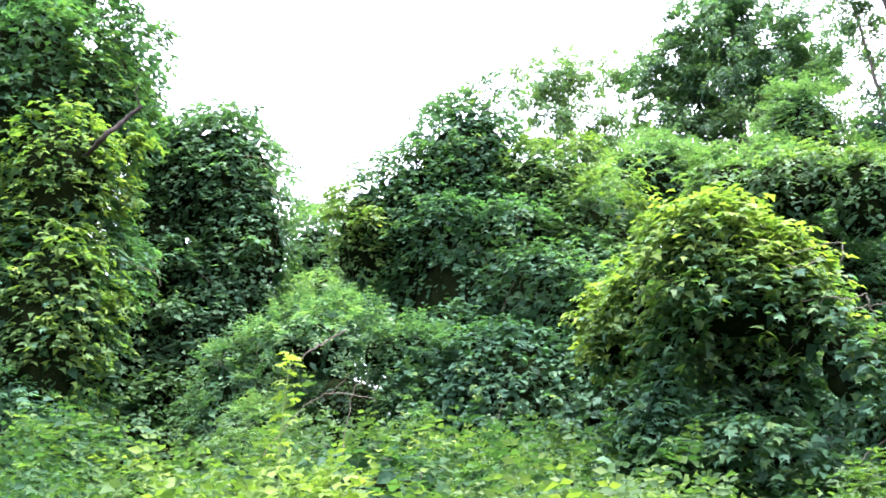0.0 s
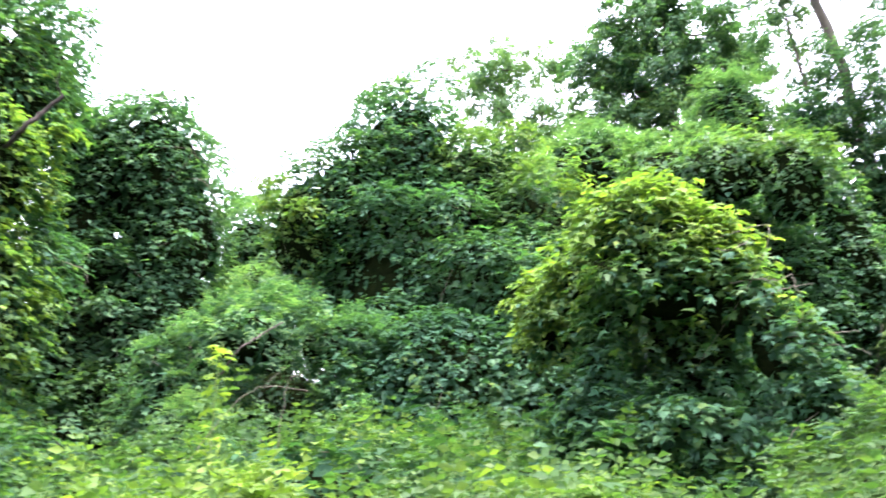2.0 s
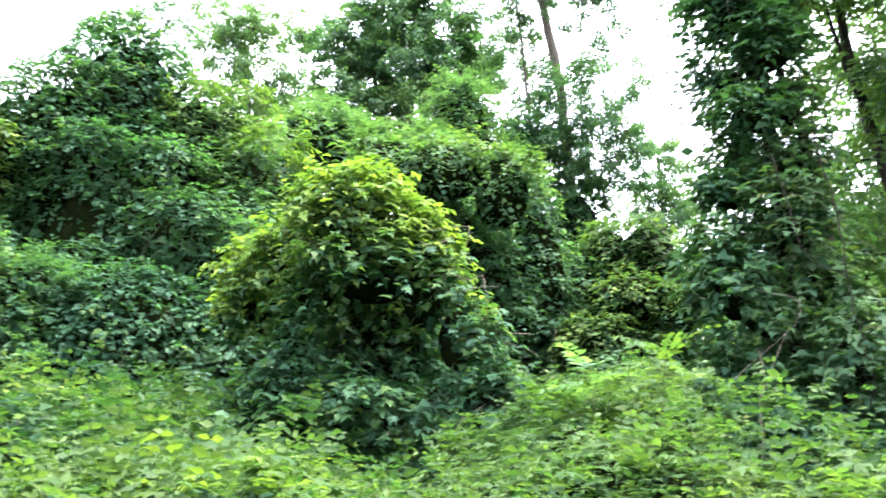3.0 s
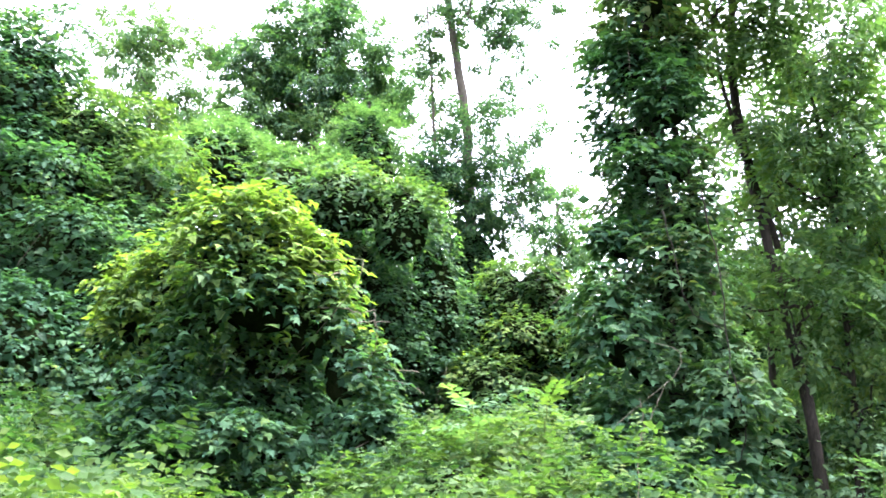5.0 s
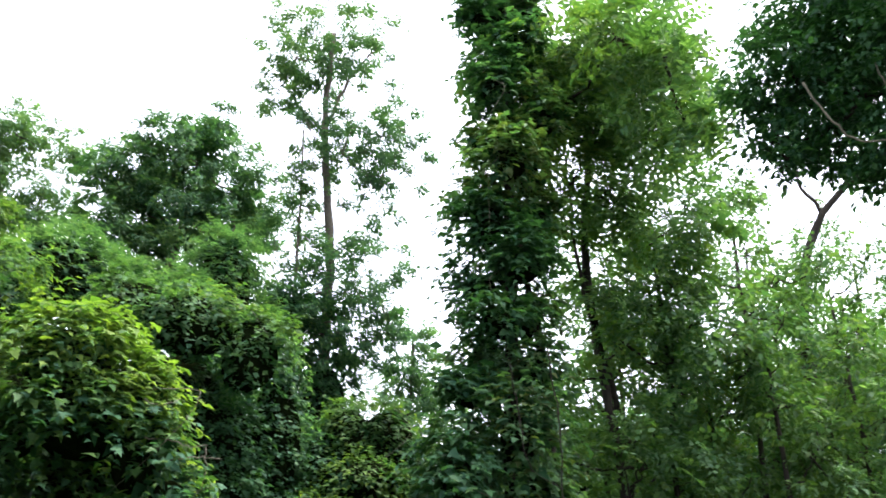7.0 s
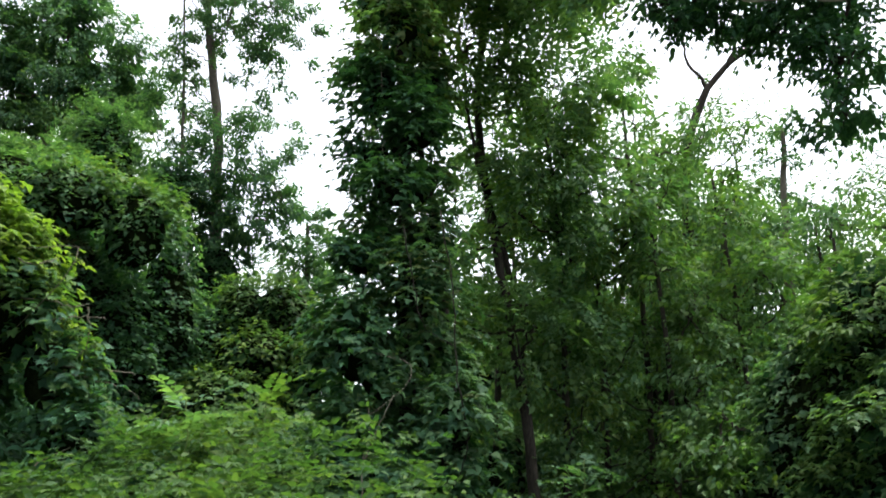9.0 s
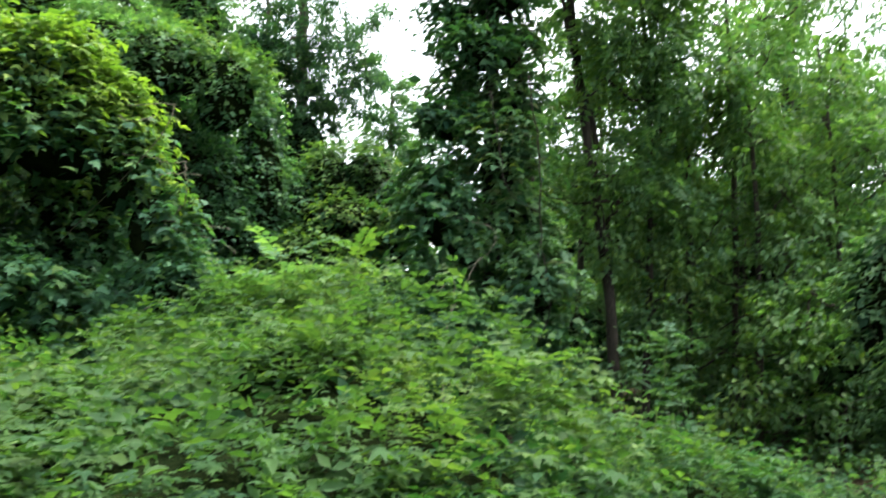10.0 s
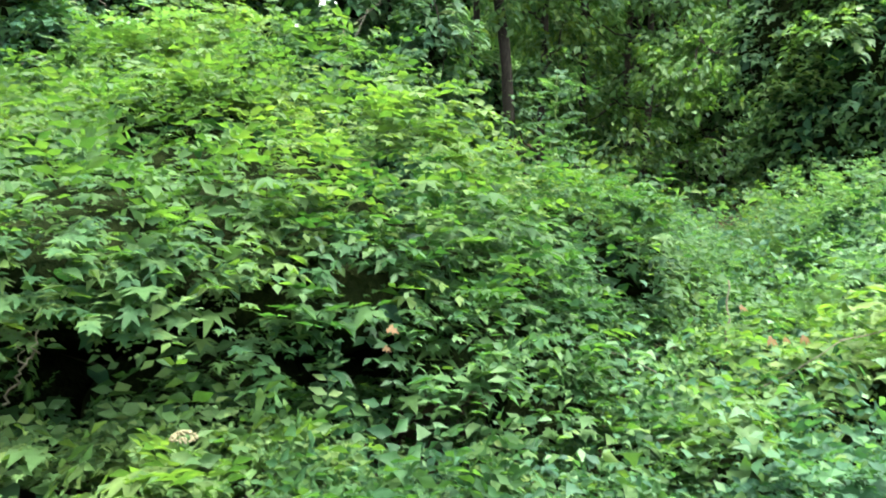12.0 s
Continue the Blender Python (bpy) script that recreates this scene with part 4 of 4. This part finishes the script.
def low_plants(name, label, x0, x1, y0, y1, per, height, size, seed, mats=COVER):
    """A carpet of weeds: upright shoots with leaves, uneven in height."""
    global rng
    rng = np.random.default_rng(seed)
    n = int((x1 - x0) * (y1 - y0) * per)
    p = np.stack([rng.uniform(x0, x1, n), rng.uniform(y0, y1, n), np.zeros(n)], axis=1)
    p = p[(np.hypot(p[:, 0], p[:, 1]) > 1.7) | (height < 0.2)]
    p = p[~inside(np.c_[p[:, :2], np.full(len(p), 0.5)], [(2.85, 3.7, 0.5, 1.6, 1.5, 1)])]
    tall = height * np.clip(0.65 + 0.75 * lattice(p, 0.9, seed) + 0.4 * lattice(p, 2.5, seed + 1), 0.15, 1.6)
    p[:, 2] = ground_z(p[:, 0], p[:, 1])
    batches = []
    up = np.array([0, 0, 1.0])
    lean = rng.normal(size=p.shape) * np.array([0.3, 0.3, 0])
    for i in range(8):
        f = (i + 1) / 8
        q = p + (up + lean * f) * (tall * f * rng.uniform(0.85, 1.1, len(p)))[:, None] + rng.normal(size=p.shape) * 0.05
        normal = unit(up + rng.normal(size=p.shape) * 0.45)
        tip = rng.normal(size=p.shape) + np.array([0, 0, -0.3])
        slot = rng.integers(0, 3, len(p))
        length = size * rng.uniform(0.5, 1.3, len(p))
        for k in range(3):
            a = slot == k
            batches.append((*place_leaves(IVY if i % 2 else OVATE, q[a], normal[a], tip[a], length[a]), k))
    ob = new(name, mesh_of(name, batches, mats))
    return tagged(ob, label, "undergrowth", kind="stuff")


for k, patch in enumerate(([(4.5, 1.5, 0.1, 0.9, 0.75, 0.38, 1), (3.7, 0.9, 0.1, 0.7, 0.6, 0.35, 0)], [(5.7, 2.5, 0.15, 1.1, 0.9, 0.5, 1), (6.7, 3.2, 0.2, 1.0, 0.9, 0.5, 0)],
                             [(5.5, 0.7, 0.2, 1.0, 0.8, 0.7, 1), (4.6, 0.2, 0.15, 0.8, 0.7, 0.5, 1), (6.43, 1.48, 0.36, 0.56, 0.70, 0.45, 1)], [(6.9, 1.5, 0.25, 1.1, 0.9, 0.8, 1), (7.87, 2.28, 0.35, 0.8, 0.70, 0.55, 1), (6.56, 2.23, 0.2, 0.6, 0.70, 0.35, 1)], [(2.9, 0.9, 0.0, 0.7, 0.5, 0.3, 0), (2.35, 1.55, 0.0, 0.7, 0.4, 0.28, 0), (3.7, -0.2, 0.1, 0.8, 0.6, 0.45, 1)])):
    vine_mound("weed_patch", "patch of fine-leaved pale green weeds by the path", "weeds", patch, 280 if k in (0, 4) else 440, 0.048, template=BROAD, depth=0.06, rough=0.16, seed=500 + k, stems=3, core=0.35, mats=(DEEP, FRESH, PALE) if k in (0, 4) else (PALE, PALE, FRESH), mix=0.5, up_share=1.2, small=0.5, knobs=4, reach=3.5, uneven=True, group="weed patches")
vine_mound("weed_patch", "low patch of broad lobed vine leaves under the thicket", "weeds", [(3.20, 1.48, 0.06, 0.42, 0.36, 0.20, 0), (3.27, 1.29, 0.06, 0.42, 0.36, 0.20, 0), (2.95, 1.56, 0.06, 0.42, 0.36, 0.20, 0), (1.12, 2.05, 0.24, 0.5, 0.42, 0.34, 1), (1.5, 1.85, 0.24, 0.5, 0.42, 0.32, 1), (1.8, 1.58, 0.15, 0.45, 0.40, 0.30, 0), (2.08, 1.38, 0.06, 0.40, 0.36, 0.28, 0), (2.27, 1.08, 0.08, 0.40, 0.30, 0.22, 0)], 1050, 0.056, template=LOBED, depth=0.03, rough=0.06, seed=520, stems=3, core=0.3, mats=(BRAMBLE, BRIGHT, BRIGHT), mix=0.3, up_share=1.4, small=0.35, knobs=3, reach=2.5, uneven=True, group="weed patches")
vine_mound("weed_patch", "patch of taller broad-leaved weeds by the path", "weeds", [(4.12, 1.22, 0.25, 0.42, 0.45, 0.30, 1), (3.81, 0.83, 0.33, 0.32, 0.40, 0.36, 1), (3.10, 1.00, 0.16, 0.30, 0.35, 0.22, 1), (2.88, 0.65, 0.2, 0.26, 0.30, 0.26, 0)], 700, 0.05, template=HEART, depth=0.04, rough=0.1, seed=524, stems=3, core=0.3, mats=(DEEP, FRESH, YELLOW), mix=0.3, up_share=1.5, small=0.3, knobs=3, reach=3.0, uneven=True, group="weed patches")
low_plants("weeds", "knee-high green weeds along the overgrown way", 1.6, 8.5, -1.5, 3.6, 85, 0.5, 0.045, 301, (DEEP, FRESH, PALE))
low_plants("weeds", "low weeds in the shade of the wood", 6.0, 16.0, 2.0, 11.0, 16, 0.5, 0.10, 303, (TREE, PALE, DEEP))
low_plants("weeds", "short sparse weeds on the trodden ground", -6.0, 3.5, -6.0, 4.5, 20, 0.14, 0.075, 309)
low_plants("weeds", "weeds and brambles between the mounds", -6.0, 7.0, 5.0, 12.0, 20, 0.9, 0.12, 305)


# ---- small things ----


def stem_thing(name, label, category, lines, material, base):
    """Bare stems, each a part."""
    ob = thing(name, base[0], base[1], label, category, z=base[2])
    for pts, r0, r1 in lines:
        child("stem", limb_mesh("stem", [(smooth_path(pts, 6, 0.012, 3), r0, r1, 6)], material), ob)
    return ob


def leafy_stem(name, label, category, pts, r0, count, size, material, seed, fronds=False, length=0.4, low=0.25):
    """An upright plant: a stem and leaves, or feathered leaves, along its upper part."""
    ob = thing(name, *pts[0][:2], label, category, z=pts[0][2])
    path = smooth_path(pts, 8, 0.01, seed)
    child("stem", limb_mesh("stem", [(path, r0, r0 * 0.4, 6)], GREEN_STEM), ob)
    p = np.array([path[int(len(path) * (low + (0.99 - low) * (i + 0.5) / count)) - 1] for i in range(count)])
    a = np.arange(count) * 2.4
    out = np.stack([np.cos(a), np.sin(a), rng.uniform(-0.1, 0.7, count)], axis=1)
    normal = unit(np.array([0, 0, 1.0]) + rng.normal(size=p.shape) * 0.2)
    if fronds:
        q, n, t, l = frond_leaves(p, out, normal, length * rng.uniform(0.7, 1.2, count), 7, 0.26)
        child("feathered_leaf", mesh_of("feathered_leaf", [(*place_leaves(OVATE, q, n, t, l), 0)], (material,)), ob, kind="stuff")
    else:
        for i in range(count):
            one = place_leaves(LOBED, p[i:i + 1] + out[i:i + 1] * 0.03, normal[i:i + 1], out[i:i + 1], np.array([size * rng.uniform(0.6, 1.2)]))
            child("leaf", mesh_of("leaf", [(*one, 0)], (material,)), ob)
    return ob


stem_thing("broken_branch", "bare broken branch sticking out of the vines", "branch", [
    ([(-3.59, 8.47, 5.32), (-3.23, 7.97, 5.26), (-3.06, 8.04, 5.48), (-2.89, 8.10, 5.68)], 0.030, 0.020), ([(-2.89, 8.10, 5.68), (-2.94, 8.08, 5.78), (-2.92, 8.09, 5.95)], 0.010, 0.005)], BARK_DARK, (-3.59, 8.47, 5.32))
stem_thing("bare_twig", "thin bare twig above the vine-covered crown", "twig", [([(-3.31, 11.56, 6.76), (-2.81, 11.26, 7.26), (-2.55, 11.32, 7.37), (-2.28, 11.37, 7.39)], 0.010, 0.004)], BARK_DARK, (-3.31, 11.56, 6.76))
stem_thing("dead_stick", "grey dead stick lying against the shrub", "stick", [([(-1.6, 9.2, 2.9), (-1.37, 8.79, 3.04), (-1.16, 8.82, 3.19), (-0.89, 8.85, 3.33)], 0.014, 0.008)], BARK, (-1.6, 9.2, 2.9))
stem_thing("dead_twig", "pale dead twigs above the brambles", "twig", [([(-1.3, 6.2, 1.9), (-1.02, 6.25, 2.22), (-0.77, 6.28, 2.38), (-0.44, 6.32, 2.31)], 0.004, 0.002), ([(-0.7, 6.3, 1.9), (-0.6, 6.3, 2.37), (-0.49, 6.31, 2.45)], 0.004, 0.002),
    ([(-0.77, 6.28, 2.38), (-0.6, 6.2, 2.5)], 0.003, 0.0015)], STEM, (-1.3, 6.2, 1.9))
stem_thing("vine_tendril", "wiry yellowish vine tendrils beside the dome", "vine", [
    ([(2.67, 5.97, 2.81), (2.83, 5.90, 2.80), (2.95, 5.84, 2.77), (3.06, 5.78, 2.79)], 0.0055, 0.003), ([(2.74, 5.98, 2.64), (2.92, 5.88, 2.68), (3.07, 5.80, 2.71), (3.17, 5.75, 2.70)], 0.0055, 0.003), ([(3.06, 5.79, 2.78), (3.10, 5.81, 2.60), (3.11, 5.89, 2.50), (3.07, 5.92, 2.42)], 0.0055, 0.003), ([(2.94, 5.94, 2.39), (3.10, 5.87, 2.35), (3.28, 5.83, 2.36), (3.44, 5.76, 2.34)], 0.0055, 0.003), ([(3.00, 5.92, 2.34), (3.19, 5.85, 2.28), (3.41, 5.80, 2.24), (3.50, 5.78, 2.17)], 0.0055, 0.003), ([(2.61, 5.94, 3.07), (2.71, 5.90, 3.03), (2.84, 5.87, 3.10)], 0.0055, 0.003)], STEM, (2.67, 5.97, 2.81))
stem_thing("dry_stalk", "pale dry forked stalks at the foot of the tower", "stalk", [
    ([(5.46, 5.55, 1.0), (5.47, 5.53, 1.75), (5.51, 5.5, 2.01), (5.49, 5.51, 2.23)], 0.007, 0.004), ([(5.48, 5.53, 1.8), (5.56, 5.45, 2.06), (5.65, 5.36, 2.35)], 0.006, 0.003)], STEM, (5.46, 5.55, 1.0))
stem_thing("vine_rope", "twisted bare vine ropes hanging from the tower", "vine", [
    ([(6.7, 5.75, 4.4), (6.76, 5.63, 3.51), (6.77, 5.61, 2.72), (6.84, 5.53, 2.07), (6.8, 5.6, 1.7)], 0.008, 0.005), ([(6.4, 6.0, 4.2), (6.48, 5.93, 3.64), (6.55, 5.86, 3.17), (6.76, 5.62, 2.94)], 0.007, 0.004)], BARK_DARK, (6.7, 5.75, 4.4))
stem_thing("vine_rope", "pale bare vines looping under the overhanging tree", "vine", [
    ([(7.6, 3.1, 6.9), (7.6, 2.9, 6.4), (7.7, 2.7, 6.1), (7.8, 2.3, 6.0), (8.0, 1.9, 5.9)], 0.012, 0.008), ([(7.9, 2.3, 7.3), (7.9, 2.1, 6.8), (7.9, 1.9, 6.3), (8.1, 1.9, 5.9)], 0.010, 0.007), ([(7.9, 2.5, 7.0), (7.8, 2.4, 6.6), (7.9, 2.4, 6.3)], 0.010, 0.006)], STEM, (7.6, 3.1, 6.9))
stem_thing("dead_twig", "thin dead stem hanging in the dark hollow of the thicket", "twig", [([(1.25, 2.22, 0.61), (1.27, 2.16, 0.69), (1.3, 2.15, 0.75), (1.33, 2.19, 0.79)], 0.004, 0.002), ([(1.28, 2.15, 0.72), (1.26, 2.14, 0.77)], 0.002, 0.001)], STEM, (1.25, 2.22, 0.61))
stem_thing("dry_stalk", "thin dead weed stalk over the low weeds", "stalk", [([(4.11, 1.5, 0.05), (4.11, 1.5, 0.34), (4.12, 1.51, 0.62)], 0.006, 0.004)], STEM, (4.11, 1.5, 0.05))
leafy_stem("weed_shoot", "upright shoot with small yellow-green leaves", "weed", [(-0.97, 5.24, 1.2), (-0.95, 5.24, 1.9), (-0.91, 5.25, 2.32), (-0.87, 5.26, 2.55)], 0.008, 26, 0.075, YELLOW, 401)
leafy_stem("sapling", "slim young sapling with feathered leaves in the shade", "sapling", [(6.7, 4.4, 0.2), (6.76, 4.27, 0.98), (6.8, 4.21, 1.36), (6.81, 4.19, 1.8)], 0.012, 30, 0.1, PALE, 403, True, 0.36, 0.5)
leafy_stem("sapling", "feathery young sapling rising from the brambles", "sapling", [(2.95, 4.35, 1.0), (2.93, 4.2, 1.6), (2.85, 4.1, 2.02)], 0.010, 14, 0.1, PALE, 405, True, 0.34, 0.6)
leafy_stem("sapling", "feathery shoot drooping over the thicket", "sapling", [(3.3, 4.2, 1.1), (3.25, 4.0, 1.75), (3.2, 3.85, 2.08)], 0.008, 12, 0.1, FRESH, 407, True, 0.3, 0.6)

# a pale flower head and withered leaves caught on the thicket
bm = bmesh.new()
for k in range(100):
    d = Vector((rng.normal(), rng.normal(), abs(rng.normal()))).normalized()
    made = bmesh.ops.create_icosphere(bm, subdivisions=1, radius=0.0036, matrix=Matrix.Translation(Vector((1.43, 1.70, 0.59)) + Vector((d.x * 0.030, d.y * 0.030, d.z * 0.016))))
me = bpy.data.meshes.new("flower_head")
bm.to_mesh(me)
bm.free()
me.materials.append(rough_material("cream_petals", (0.10, 0.098, 0.05), (0.16, 0.155, 0.09), 30.0, 0.7, 0.003))
tagged(new("flower_head", me), "cream-white flower head among the vine leaves", "flower")
for x, y, z, size in ((2.17, 1.76, 0.71, 0.034), (2.16, 1.77, 0.65, 0.022), (3.61, 1.14, 0.5, 0.04), (3.57, 1.24, 0.62, 0.03), (3.64, 1.03, 0.52, 0.04), (3.66, 1.10, 0.50, 0.03)):
    v, faces, k = place_leaves(LOBED, np.array([[x, y, z]]), unit(np.array([[-0.3, -0.5, 0.6]])), np.array([[0.3, 0.1, -0.5]]), np.array([size]))
    tagged(new("withered_leaf", mesh_of("withered_leaf", [(v, faces, k, 0)], (DRY,))), "curled reddish brown withered leaf on the weeds", "leaf", "withered leaves")
